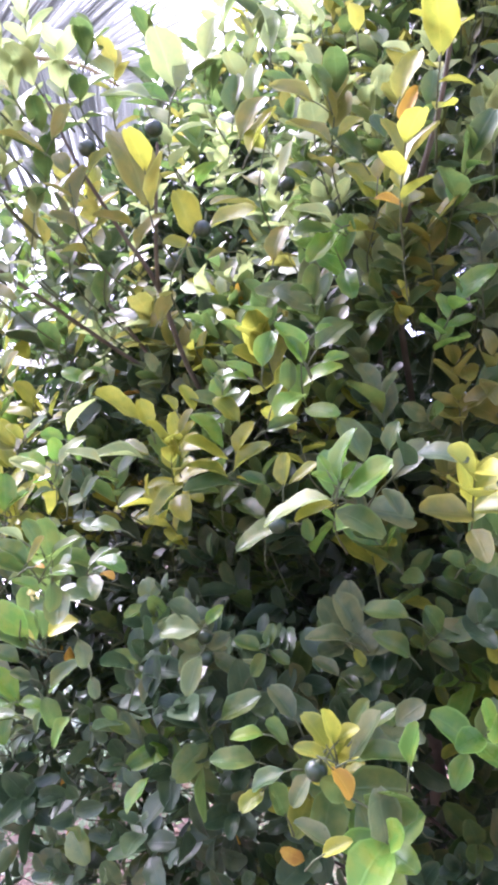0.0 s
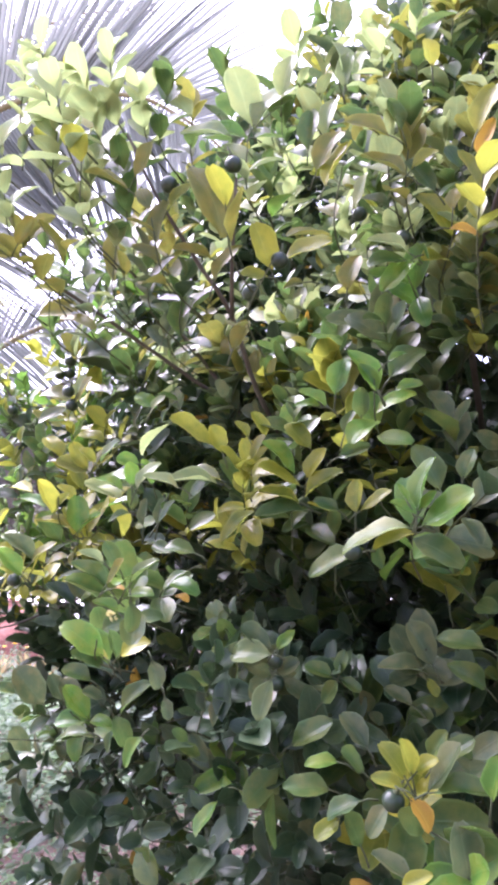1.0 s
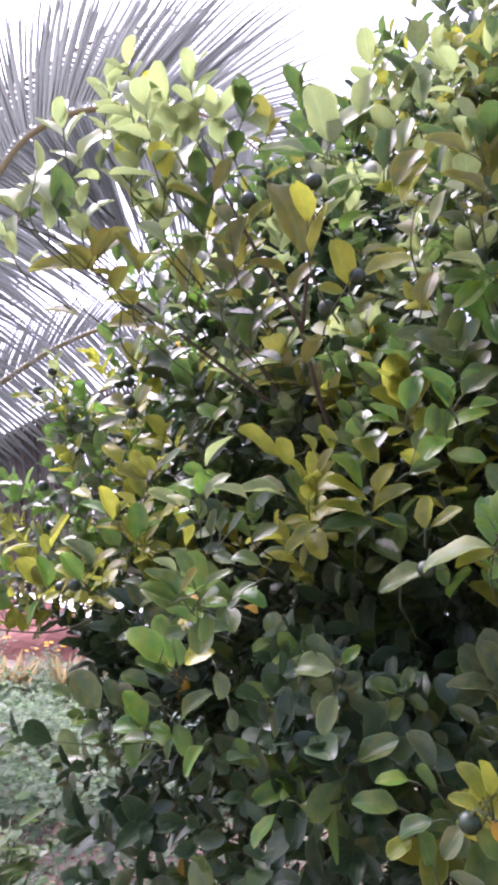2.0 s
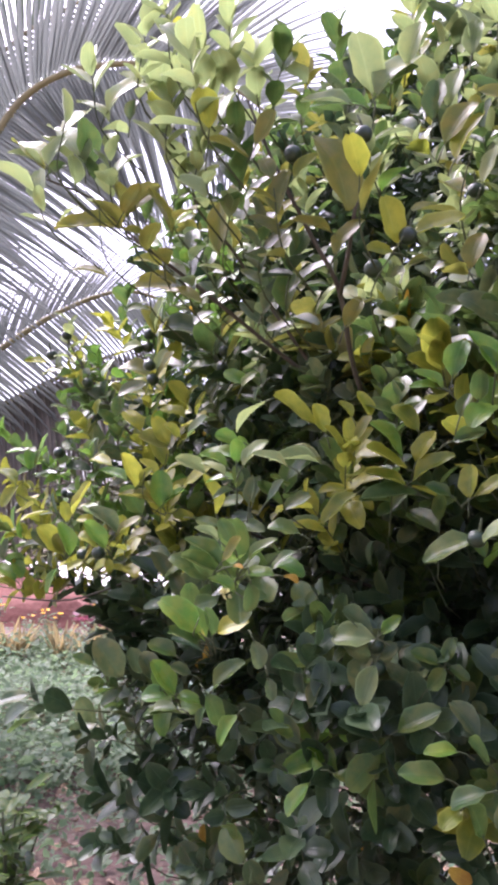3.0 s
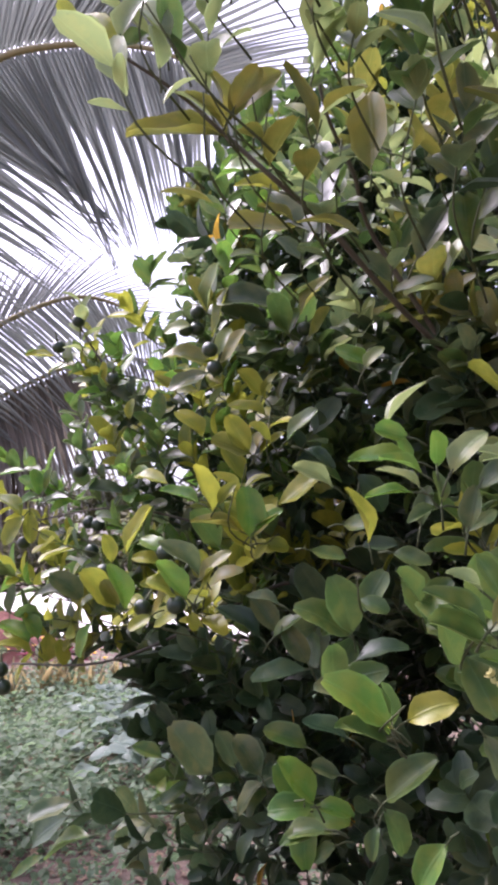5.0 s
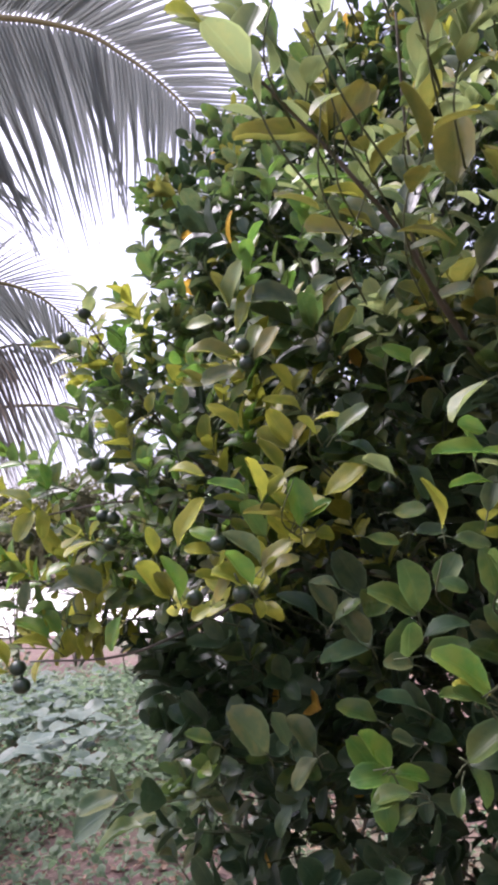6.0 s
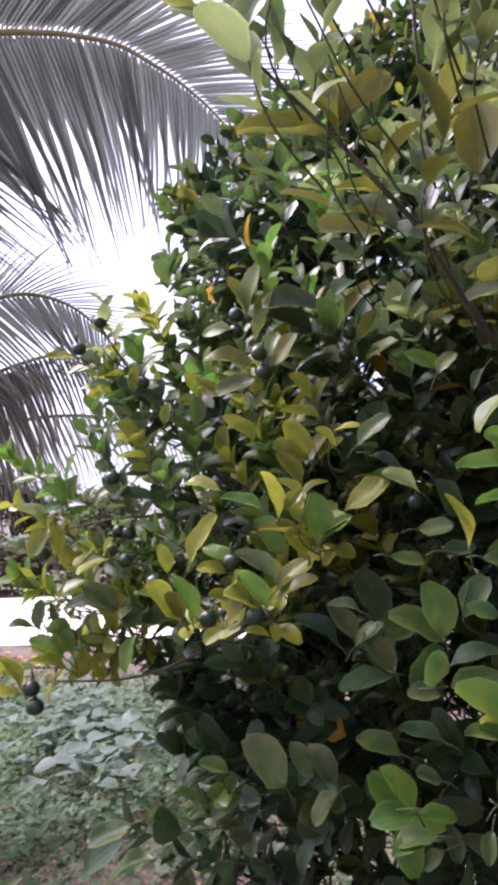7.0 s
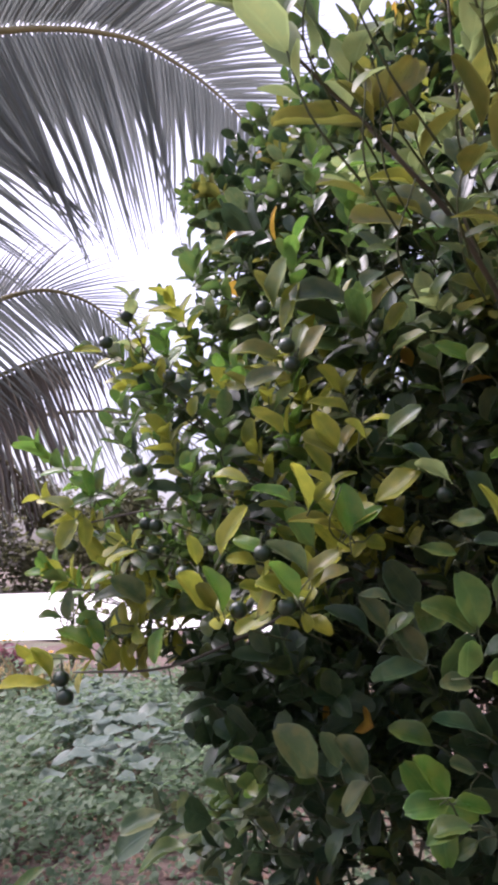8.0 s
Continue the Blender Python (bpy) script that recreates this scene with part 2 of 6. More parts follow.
def tube_data(path, r0, r1, sides=6):
    """A tapered round bar along a path: points and faces."""
    path = np.asarray(path, float)
    k = len(path)
    t = unit(np.gradient(path, axis=0))
    ref = np.array([0.3, 0.2, 1.0]) if abs(t[0, 2]) < 0.9 else np.array([1.0, 0.2, 0])
    a = unit(np.cross(t, ref))
    b = np.cross(t, a)
    ang = np.linspace(0, 2 * np.pi, sides, endpoint=False)
    rad = np.linspace(r0, r1, k)[:, None, None]
    v = path[:, None] + rad * (np.cos(ang)[None, :, None] * a[:, None] + np.sin(ang)[None, :, None] * b[:, None])
    i, j = np.meshgrid(np.arange(k - 1), np.arange(sides), indexing="ij")
    j2 = (j + 1) % sides
    f = np.stack([i * sides + j, i * sides + j2, (i + 1) * sides + j2, (i + 1) * sides + j], -1).reshape(-1, 4).tolist()
    f.append(list(range(sides))[::-1])
    f.append([(k - 1) * sides + s for s in range(sides)])
    return v.reshape(-1, 3), f


def tubes_mesh(name, tubes, mat):
    verts, faces, base = [], [], 0
    for v, f in tubes:
        verts.append(v)
        faces += [[i + base for i in q] for q in f]
        base += len(v)
    return mesh_from(name, np.concatenate(verts), faces, [mat])


def smooth_path(points, steps=6):
    """A curve through the points."""
    p = np.asarray(points, float)
    p = np.vstack([2 * p[0] - p[1], p, 2 * p[-1] - p[-2]])
    out = []
    for i in range(1, len(p) - 2):
        for s in np.linspace(0, 1, steps, endpoint=False):
            out.append(0.5 * (2 * p[i] + (p[i + 1] - p[i - 1]) * s + (2 * p[i - 1] - 5 * p[i] + 4 * p[i + 1] - p[i + 2]) * s ** 2 + (3 * p[i] - p[i - 1] - 3 * p[i + 1] + p[i + 2]) * s ** 3))
    out.append(p[-2])
    return np.array(out)


# ---- ground, road, soil heap ----
def spread(lo, hi, count, near):
    s = np.linspace(-1, 1, count)
    return near + np.where(s < 0, -(near - lo), hi - near) * np.abs(s) ** 3.2


gx, gy = spread(-400, 400, 130, -1.5), spread(-400, 420, 130, 5.0)
GX, GY = np.meshgrid(gx, gy, indexing="ij")


def ground_height(x, y):
    lump = 0.03 * np.sin(1.7 * x + 0.6) * np.cos(1.3 * y) + 0.02 * np.sin(3.9 * x - 1.1) * np.sin(3.1 * y + 2)
    return lump * np.clip(1.6 - np.hypot(x + 1.5, y - 5) / 12, 0, 1)


gi = np.arange(129 * 130).reshape(129, 130)[:, :-1].ravel()
ground = new("ground", mesh_from("ground", np.stack([GX, GY, ground_height(GX, GY)], -1), np.stack([gi, gi + 130, gi + 131, gi + 1], -1), [SOIL]))
tagged(ground, "reddish laterite ground with leaf litter and weeds", "ground", kind="structure")

rx = np.linspace(-90, 90, 60)
near_edge = 14.0 + 0.35 * np.sin(rx * 0.5) - 0.06 * rx
far_edge = 36.0 + 0.6 * np.sin(rx * 0.3 + 1) - 0.06 * rx
rv = np.stack([np.stack([rx, near_edge, 0.012 + 0 * rx], -1), np.stack([rx, 0.5 * (near_edge + far_edge), 0.06 + 0 * rx], -1), np.stack([rx, far_edge, 0.012 + 0 * rx], -1)], 0)
ri = np.arange(2 * 60).reshape(2, 60)[:, :-1].ravel()
road = new("road", mesh_from("road", rv, np.stack([ri, ri + 1, ri + 61, ri + 60], -1), [ROAD]))
tagged(road, "wide pale sandy yard in full daylight", "road", kind="structure")


def soil_heap(at, size, seed, label):
    r = np.random.default_rng(seed)
    k = 40
    X, Y = np.meshgrid(np.linspace(-1, 1, k), np.linspace(-1, 1, k), indexing="ij")
    h = np.clip(1 - (np.abs(X) ** 2.4 + np.abs(Y) ** 2.2), 0, 1) ** 0.55
    lumps = sum(a * np.sin(f * X * 3 + r.uniform(0, 6)) * np.sin(f * Y * 3 + r.uniform(0, 6)) for f, a in ((1.5, 0.16), (3, 0.1), (6, 0.07), (11, 0.05)))
    Z = h * (1 + lumps) - 0.03
    i = np.arange((k - 1) * k).reshape(k - 1, k)[:, :-1].ravel()
    me = mesh_from("soil_heap", np.stack([X, Y, Z], -1) * np.array(size), np.stack([i, i + k, i + k + 1, i + 1], -1), [RED_SOIL])
    ob = new("soil_heap", me)
    ob.location = at
    return tagged(ob, label, "soil heap")


soil_heap((-6.95, 11.4, 0), (2.1, 1.2, 0.76), 3, "low heap of dug red laterite soil")
soil_heap((-9.2, 11.0, 0), (2.0, 1.2, 0.5), 5, "broad heap of dug red laterite soil")

# ---- citrus tree ----
SHAPES = [blade(8, 3, w * 1.02, pk, fo, be, cu, 0.02, s, 0.0, True) for s, (w, pk, fo, be, cu) in enumerate((
    (0.27, 1.1, 0.4, 0.12, 0.0), (0.29, 1.2, 0.28, 0.22, 0.2), (0.25, 1.0, 0.6, 0.08, 0.0), (0.3, 1.2, 0.25, -0.08, 0.2), (0.26, 1.1, 0.5, 0.3, -0.1)))]
FINE = [blade(11, 5, w * 1.03, pk, fo, be, cu, 0.03, 20 + s, 0.0, True) for s, (w, pk, fo, be, cu) in enumerate((
    (0.27, 1.1, 0.4, 0.12, 0.1), (0.3, 1.2, 0.25, 0.22, 0.25), (0.25, 1.0, 0.6, 0.08, 0.0), (0.31, 1.2, 0.22, -0.1, 0.2), (0.27, 1.15, 0.45, 0.35, -0.1), (0.23, 0.98, 0.7, 0.2, 0.0)))]
HEART = np.array([0.4, 2.0])
tree = thing("citrus_tree", (0.4, 2.0, 0), "bushy green citrus tree with yellowing leaves and small unripe fruit", "tree")
OFF = np.array([0.4, 2.0, 0])
fine_mesh = {(k, i): mesh_from("leaf", s[0], s[1], [LEAF[k]], None, s[2]) for k in LEAF_KEYS for i, s in enumerate(FINE)}
twigs, bulk = [], {q: [] for q in ("at", "d", "n", "size", "kind", "index")}
heroes, lone, joined = [], [], []


def crown_radius(z, az):
    """How far the crown reaches from its heart at a height and bearing."""
    r = np.interp(z, (0.2, 0.45, 0.8, 1.2, 1.8, 2.2, 2.5, 2.8, 3.02), (0.45, 0.8, 0.98, 1.04, 1.05, 1.0, 0.86, 0.6, 0.15))
    a = az % (2 * math.pi)
    r = r + 0.27 * np.exp(-((a - 3.54) / 0.24) ** 2 - ((z - 1.52) / 0.32) ** 2)
    r = r + 0.1 * np.exp(-((a - 3.05) / 0.4) ** 2 - ((z - 2.25) / 0.4) ** 2)
    r = r - 0.3 * np.exp(-((a - 3.88) / 0.2) ** 2 - ((z - 1.3) / 0.36) ** 2)
    r = r + 0.27 * np.exp(-((a - 3.58) / 0.32) ** 2 - ((z - 0.82) / 0.3) ** 2)
    r = r - 0.27 * np.exp(-((a - 3.68) / 0.3) ** 2) * np.clip((z - 1.95) / 0.35, 0, 1)
    return r + 0.07 * np.sin(3 * az + 2.2 * z) + 0.05 * np.sin(7 * az - 3 * z + 1) + 0.04 * np.sin(11 * az + 5 * z)


def leaves_on(at, d, count, size, rand, lean):
    """Leaf bases, ways, faces and sizes along a shoot's last stretch."""
    d = unit(d)
    a = unit(np.cross(d, (0.31, 0.22, 0.93)))
    b = np.cross(d, a)
    k = np.arange(count)
    s = (k + 0.4) / count
    phi = k * 2.39996 + rand.uniform(0, 6.3)
    r = np.cos(phi)[:, None] * a + np.sin(phi)[:, None] * b
    theta = np.radians(66 - 40 * s + rand.normal(0, 12, count))[:, None]
    way = np.cos(theta) * d + np.sin(theta) * r
    face = np.sin(theta) * d - np.cos(theta) * r + np.asarray(lean) + rand.normal(0, 0.14, (count, 3))
    base = at + d * ((s - 0.75) * size * 1.7)[:, None]
    sizes = size * rand.uniform(0.6, 1.12, count) * (1 - 0.25 * (s > 0.85))
    return base, way, face, sizes


def shoot(at, d, count, size, kind):
    """One leafy shoot of the tree."""
    rand = np.random.default_rng(int(abs(at[0] * 7919 + at[1] * 104729 + at[2] * 1299709) * 10) % 99991)
    at = np.array(at)
    size *= 0.9
    away = unit(at[:2] - HEART)
    base, way, face, sizes = leaves_on(at, d, count, size, rand, (0.4 * away[0], 0.4 * away[1], 0.35))
    heroes.append(at)
    inward = np.array([*HEART, at[2] - 0.15]) - at
    back = at - unit(d) * 0.06
    if count > 1:
        twigs.append(tube_data(smooth_path([back - unit(d) * 0.03 + unit(inward) * 0.06, back, at + unit(d) * size * 0.15], 4), 0.0014, 0.0008, 5))
    near = {"y": "ymo", "m": "mdb", "d": "dmg", "b": "bmb", "o": "oym", "p": "ppy", "g": "gmd", "a": "aaa"}[kind]
    for i in range(count):
        k = kind if rand.random() < 0.8 else near[rand.integers(3)]
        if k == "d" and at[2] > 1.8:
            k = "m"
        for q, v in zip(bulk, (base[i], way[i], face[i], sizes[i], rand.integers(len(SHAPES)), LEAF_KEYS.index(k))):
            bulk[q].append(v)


shoot((-0.51, 1.24, 1.38), (0.2, -0.6, 0.8), 6, 0.062, 'y')
shoot((-0.62, 1.26, 1.37), (-0.4, -0.6, 0.6), 6, 0.060, 'y')
shoot((-0.46, 1.29, 1.45), (0.1, -0.8, 0.6), 9, 0.065, 'y')
shoot((-0.47, 1.30, 1.53), (0.2, -0.4, 0.9), 7, 0.070, 'y')
shoot((-0.54, 1.37, 1.73), (-0.0, -0.4, 0.9), 6, 0.065, 'y')
shoot((-0.42, 1.40, 1.77), (0.1, -0.8, 0.6), 7, 0.075, 'm')
shoot((-0.85, 1.53, 1.48), (-0.8, -0.5, 0.4), 7, 0.065, 'y')
shoot((-0.76, 1.51, 1.79), (-0.1, -0.4, 0.9), 6, 0.065, 'y')
shoot((-0.82, 1.48, 1.30), (-0.9, -0.5, 0.2), 9, 0.065, 'y')
shoot((-0.86, 1.54, 1.57), (-0.5, -0.5, 0.6), 7, 0.060, 'm')
shoot((-0.39, 1.11, 1.18), (0.2, -0.9, 0.3), 7, 0.062, 'b')
shoot((-0.47, 1.42, 1.13), (-0.2, -0.9, 0.4), 6, 0.070, 'd')
shoot((-0.59, 1.38, 1.12), (-0.3, -0.9, 0.3), 7, 0.060, 'm')
shoot((-0.38, 1.29, 1.33), (-0.3, -0.9, -0.3), 7, 0.080, 'd')
shoot((-0.72, 1.34, 1.08), (-0.9, -0.5, 0.1), 6, 0.075, 'd')
shoot((-0.68, 1.45, 1.54), (-0.2, -0.7, 0.7), 8, 0.060, 'm')
shoot((-0.62, 1.42, 1.61), (0.1, -0.6, 0.8), 9, 0.062, 'm')
shoot((-0.38, 1.37, 1.59), (0.5, -0.7, 0.6), 6, 0.070, 'd')
shoot((-0.55, 1.39, 1.66), (-0.1, -0.6, 0.7), 7, 0.060, 'y')
shoot((-0.35, 1.12, 1.29), (0.3, -1.0, 0.2), 6, 0.070, 'm')
shoot((-0.47, 1.46, 1.21), (-0.2, -1.0, 0.2), 7, 0.070, 'd')
shoot((-0.71, 1.48, 1.69), (-0.4, -0.5, 0.8), 7, 0.060, 'm')
shoot((-0.47, 0.83, 1.82), (-0.5, -0.6, 0.6), 8, 0.062, 'p')
shoot((-0.43, 0.97, 1.83), (-0.1, -0.6, 0.8), 6, 0.062, 'o')
shoot((-0.36, 0.89, 1.95), (0.0, -0.2, 1.0), 9, 0.060, 'p')
shoot((-0.27, 1.13, 1.76), (0.1, -0.8, 0.6), 6, 0.065, 'g')
shoot((-0.24, 0.93, 1.36), (0.2, -0.8, 0.6), 8, 0.065, 'm')
shoot((-0.30, 0.98, 1.29), (0.3, -0.8, 0.5), 7, 0.065, 'd')
shoot((-0.39, 1.13, 1.17), (0.0, -0.9, 0.4), 5, 0.070, 'b')
shoot((-0.31, 1.26, 1.09), (0.2, -0.8, -0.5), 5, 0.065, 'd')
shoot((-0.09, 1.06, 1.25), (0.3, -1.0, 0.1), 7, 0.075, 'g')
shoot((-0.35, 0.95, 1.86), (0.2, -0.4, 0.9), 9, 0.055, 'p')
shoot((-0.45, 0.89, 1.82), (-0.4, -0.8, 0.5), 6, 0.060, 'p')
shoot((-0.33, 1.03, 1.82), (0.1, -0.5, 0.8), 8, 0.055, 'm')
shoot((-0.12, 1.06, 1.51), (0.1, -0.7, 0.7), 12, 0.070, 'y')
shoot((0.05, 0.96, 1.60), (0.0, -0.7, 0.7), 9, 0.070, 'b')
shoot((0.09, 0.80, 1.44), (0.1, -0.7, 0.7), 7, 0.065, 'b')
shoot((0.21, 0.79, 1.43), (-0.1, -0.9, 0.5), 9, 0.072, 'y')
shoot((0.08, 0.88, 1.17), (0.1, -0.8, 0.6), 11, 0.060, 'y')
shoot((0.11, 0.80, 1.15), (0.5, -0.9, 0.0), 7, 0.070, 'm')
shoot((-0.09, 0.88, 1.89), (0.1, -0.4, 0.9), 9, 0.065, 'p')
shoot((0.02, 0.89, 1.84), (0.2, -0.5, 0.8), 9, 0.070, 'o')
shoot((0.10, 0.94, 1.90), (0.1, -0.4, 0.9), 10, 0.070, 'o')
shoot((-0.10, 0.81, 1.77), (0.0, -0.6, 0.8), 6, 0.075, 'o')
shoot((-0.06, 0.85, 1.71), (0.5, -0.5, 0.7), 7, 0.070, 'o')
shoot((-0.20, 0.86, 1.78), (-0.1, -0.5, 0.9), 8, 0.065, 'o')
shoot((0.09, 0.97, 1.75), (-0.3, -0.9, 0.4), 7, 0.065, 'b')
shoot((-0.27, 1.06, 1.37), (-0.1, -0.9, 0.5), 9, 0.065, 'm')
shoot((-0.03, 1.04, 1.18), (0.2, -1.0, 0.2), 8, 0.075, 'd')
shoot((0.09, 1.00, 1.28), (-0.0, -0.9, 0.4), 7, 0.075, 'g')
shoot((-0.27, 0.75, 1.87), (-0.1, -0.5, 0.9), 8, 0.065, 'p')
shoot((0.17, 0.83, 1.79), (0.1, -0.5, 0.9), 9, 0.065, 'y')
shoot((-0.26, 0.79, 1.82), (0.1, -0.4, 0.9), 8, 0.060, 'p')
shoot((0.21, 0.81, 1.89), (0.1, -0.4, 0.9), 8, 0.065, 'y')
shoot((0.08, 0.94, 1.93), (0.1, -0.4, 0.9), 10, 0.065, 'p')
shoot((0.25, 0.93, 1.81), (0.3, -0.5, 0.8), 9, 0.065, 'm')
shoot((0.23, 0.95, 1.65), (0.3, -0.7, 0.6), 8, 0.060, 'b')
shoot((0.22, 0.86, 1.20), (0.1, -0.9, 0.5), 8, 0.070, 'b')
shoot((0.12, 0.78, 1.13), (0.0, -0.9, 0.5), 8, 0.066, 'b')
shoot((0.15, 0.79, 1.45), (0.5, -0.7, 0.5), 6, 0.070, 'g')
shoot((-0.45, 0.93, 1.81), (-0.0, -0.5, 0.9), 6, 0.080, 'o')
shoot((-0.40, 1.00, 1.76), (0.2, -0.6, 0.7), 7, 0.060, 'm')
shoot((-0.52, 0.88, 1.83), (-0.3, -0.3, 0.9), 7, 0.058, 'p')
shoot((-0.35, 0.94, 1.78), (0.3, -0.5, 0.8), 6, 0.075, 'o')

shoot((0.14, 0.93, 1.19), (0.0, -0.9, 0.4), 7, 0.060, 'g')
shoot((0.10, 1.00, 1.29), (0.1, -1.0, 0.3), 7, 0.060, 'g')
shoot((0.24, 0.98, 1.29), (0.1, -1.0, 0.3), 7, 0.060, 'd')
shoot((0.05, 1.03, 1.12), (0.1, -1.0, 0.2), 7, 0.060, 'm')
shoot((0.20, 1.03, 1.27), (0.2, -0.9, 0.4), 7, 0.060, 'm')
shoot((0.24, 0.88, 1.38), (0.3, -0.9, 0.4), 6, 0.060, 'm')
shoot((0.01, 1.04, 1.19), (0.1, -1.0, 0.1), 6, 0.060, 'd')
shoot((-0.10, 1.04, 1.27), (0.1, -1.0, 0.1), 5, 0.062, 'g')
shoot((-0.13, 1.05, 1.50), (-0.0, -0.6, 0.8), 9, 0.060, 'y')
shoot((-0.33, 1.07, 1.39), (-0.1, -0.8, 0.6), 8, 0.060, 'm')
shoot((-0.06, 1.05, 1.58), (0.1, -0.6, 0.8), 7, 0.055, 'm')
shoot((-0.47, 1.20, 1.49), (0.2, -0.7, 0.7), 9, 0.060, 'y')
shoot((-0.57, 1.24, 1.39), (-0.3, -0.7, 0.6), 8, 0.060, 'y')
shoot((-0.79, 1.37, 1.46), (-0.6, -0.7, 0.4), 8, 0.060, 'y')
shoot((-0.79, 1.43, 1.33), (-0.7, -0.7, 0.2), 9, 0.060, 'y')
shoot((-0.43, 1.25, 1.59), (0.1, -0.5, 0.8), 7, 0.065, 'y')
shoot((-0.21, 1.00, 1.37), (0.5, -0.7, 0.5), 7, 0.060, 'm')
shoot((-0.21, 1.07, 1.48), (0.2, -0.7, 0.7), 8, 0.060, 'm')
shoot((-0.23, 1.18, 1.07), (0.3, -1.0, 0.1), 7, 0.060, 'd')
shoot((-0.30, 1.17, 0.99), (0.3, -0.9, -0.2), 6, 0.065, 'd')
shoot((-0.15, 1.14, 1.08), (0.3, -1.0, 0.1), 7, 0.065, 'd')
shoot((-0.80, 1.49, 1.75), (-0.9, -0.4, 0.2), 4, 0.065, 'y')
shoot((-0.77, 1.475, 1.83), (0.1, -0.3, 0.9), 6, 0.060, 'p')
shoot((-0.83, 1.48, 1.76), (-0.8, -0.4, 0.3), 6, 0.060, 'm')
shoot((-0.90, 1.46, 1.28), (-0.9, -0.4, 0.1), 5, 0.065, 'y')
shoot((-0.76, 1.49, 1.29), (-0.7, -0.7, -0.3), 6, 0.060, 'y')
shoot((-0.87, 1.55, 1.49), (-0.7, -0.5, 0.5), 8, 0.060, 'y')
shoot((-0.71, 1.45, 1.71), (-0.1, -0.4, 0.9), 6, 0.055, 'm')
shoot((-0.83, 1.47, 1.33), (-0.6, -0.6, 0.5), 8, 0.060, 'm')
shoot((-0.73, 1.44, 1.37), (-0.5, -0.8, 0.3), 8, 0.060, 'm')
shoot((0.0, 1.12, 1.14), (0.1, -0.8, 0.5), 8, 0.066, 'm')
shoot((0.04, 1.1, 1.06), (0.1, -0.9, 0.4), 9, 0.064, 'y')
shoot((0.03, 1.1, 1.2), (0.3, -0.9, 0.2), 7, 0.068, 'g')
shoot((-0.17, 1.16, 1.1), (-0.3, -0.9, -0.2), 6, 0.066, 'b')
# fuller tufts on the garden side
shoot((-0.74, 1.50, 1.69), (-0.4, -0.6, 0.7), 9, 0.06, 'm')
shoot((-0.71, 1.48, 1.60), (-0.2, -0.6, 0.7), 10, 0.06, 'y')
shoot((-0.72, 1.52, 1.77), (0.0, -0.6, 0.7), 11, 0.06, 'b')
shoot((-0.78, 1.52, 1.60), (-0.4, -0.6, 0.7), 9, 0.06, 'm')
shoot((-0.68, 1.46, 1.69), (-0.2, -0.6, 0.7), 10, 0.06, 'g')
shoot((-0.77, 1.55, 1.75), (0.0, -0.6, 0.7), 11, 0.06, 'm')
shoot((-0.71, 1.56, 1.86), (-0.4, -0.6, 0.7), 9, 0.06, 'y')
shoot((-0.80, 1.55, 1.67), (-0.2, -0.6, 0.7), 10, 0.06, 'm')
shoot((-0.67, 1.42, 1.54), (0.0, -0.6, 0.7), 11, 0.06, 'b')
shoot((-0.74, 1.48, 1.52), (-0.4, -0.6, 0.7), 9, 0.06, 'm')
# upright loose shoots against the sky
shoot((-0.36, 0.83, 1.97), (0.2, -0.4, 0.9), 10, 0.056, 'p')
shoot((-0.32, 0.80, 1.97), (-0.1, -0.3, 1.0), 8, 0.056, 'p')
shoot((-0.34, 0.88, 1.92), (0.2, -0.4, 0.9), 9, 0.063, 'p')
shoot((-0.30, 0.88, 1.97), (-0.2, -0.5, 0.8), 11, 0.070, 'p')
shoot((-0.31, 0.92, 1.88), (0.2, -0.2, 0.9), 10, 0.055, 'p')
shoot((-0.27, 0.88, 2.01), (-0.0, -0.4, 0.9), 10, 0.061, 'p')
shoot((-0.25, 0.94, 2.00), (-0.1, -0.4, 0.9), 10, 0.069, 'p')
shoot((-0.26, 0.92, 1.87), (0.0, -0.4, 0.9), 10, 0.071, 'm')
shoot((-0.21, 0.93, 2.00), (0.3, -0.4, 0.9), 10, 0.068, 'm')
shoot((-0.19, 0.98, 2.00), (0.1, -0.4, 0.9), 8, 0.059, 'o')
shoot((-0.15, 1.02, 2.07), (-0.1, -0.4, 0.9), 10, 0.069, 'm')
shoot((-0.13, 1.00, 1.99), (0.2, -0.5, 0.9), 7, 0.072, 'g')
shoot((-0.08, 1.08, 2.07), (-0.0, -0.5, 0.9), 10, 0.071, 'm')
shoot((-0.05, 1.02, 2.11), (-0.1, -0.3, 1.0), 9, 0.062, 'p')
shoot((-0.01, 1.02, 2.07), (0.2, -0.3, 0.9), 8, 0.062, 'p')
shoot((0.02, 1.00, 2.13), (0.2, -0.5, 0.8), 9, 0.064, 'g')
shoot((0.07, 1.10, 2.16), (-0.1, -0.5, 0.9), 8, 0.055, 'p')
shoot((0.12, 1.04, 2.13), (-0.0, -0.6, 0.8), 7, 0.070, 'm')
shoot((0.19, 1.12, 2.13), (-0.0, -0.5, 0.9), 11, 0.068, 'm')
shoot((-0.27, 0.92, 1.78), (0.2, -0.5, 0.9), 9, 0.056, 'p')
shoot((-0.23, 0.93, 1.76), (0.1, -0.6, 0.8), 10, 0.061, 'g')
shoot((-0.20, 0.99, 1.75), (0.2, -0.5, 0.8), 8, 0.071, 'm')
shoot((-0.23, 1.01, 1.84), (0.1, -0.5, 0.9), 11, 0.064, 'o')
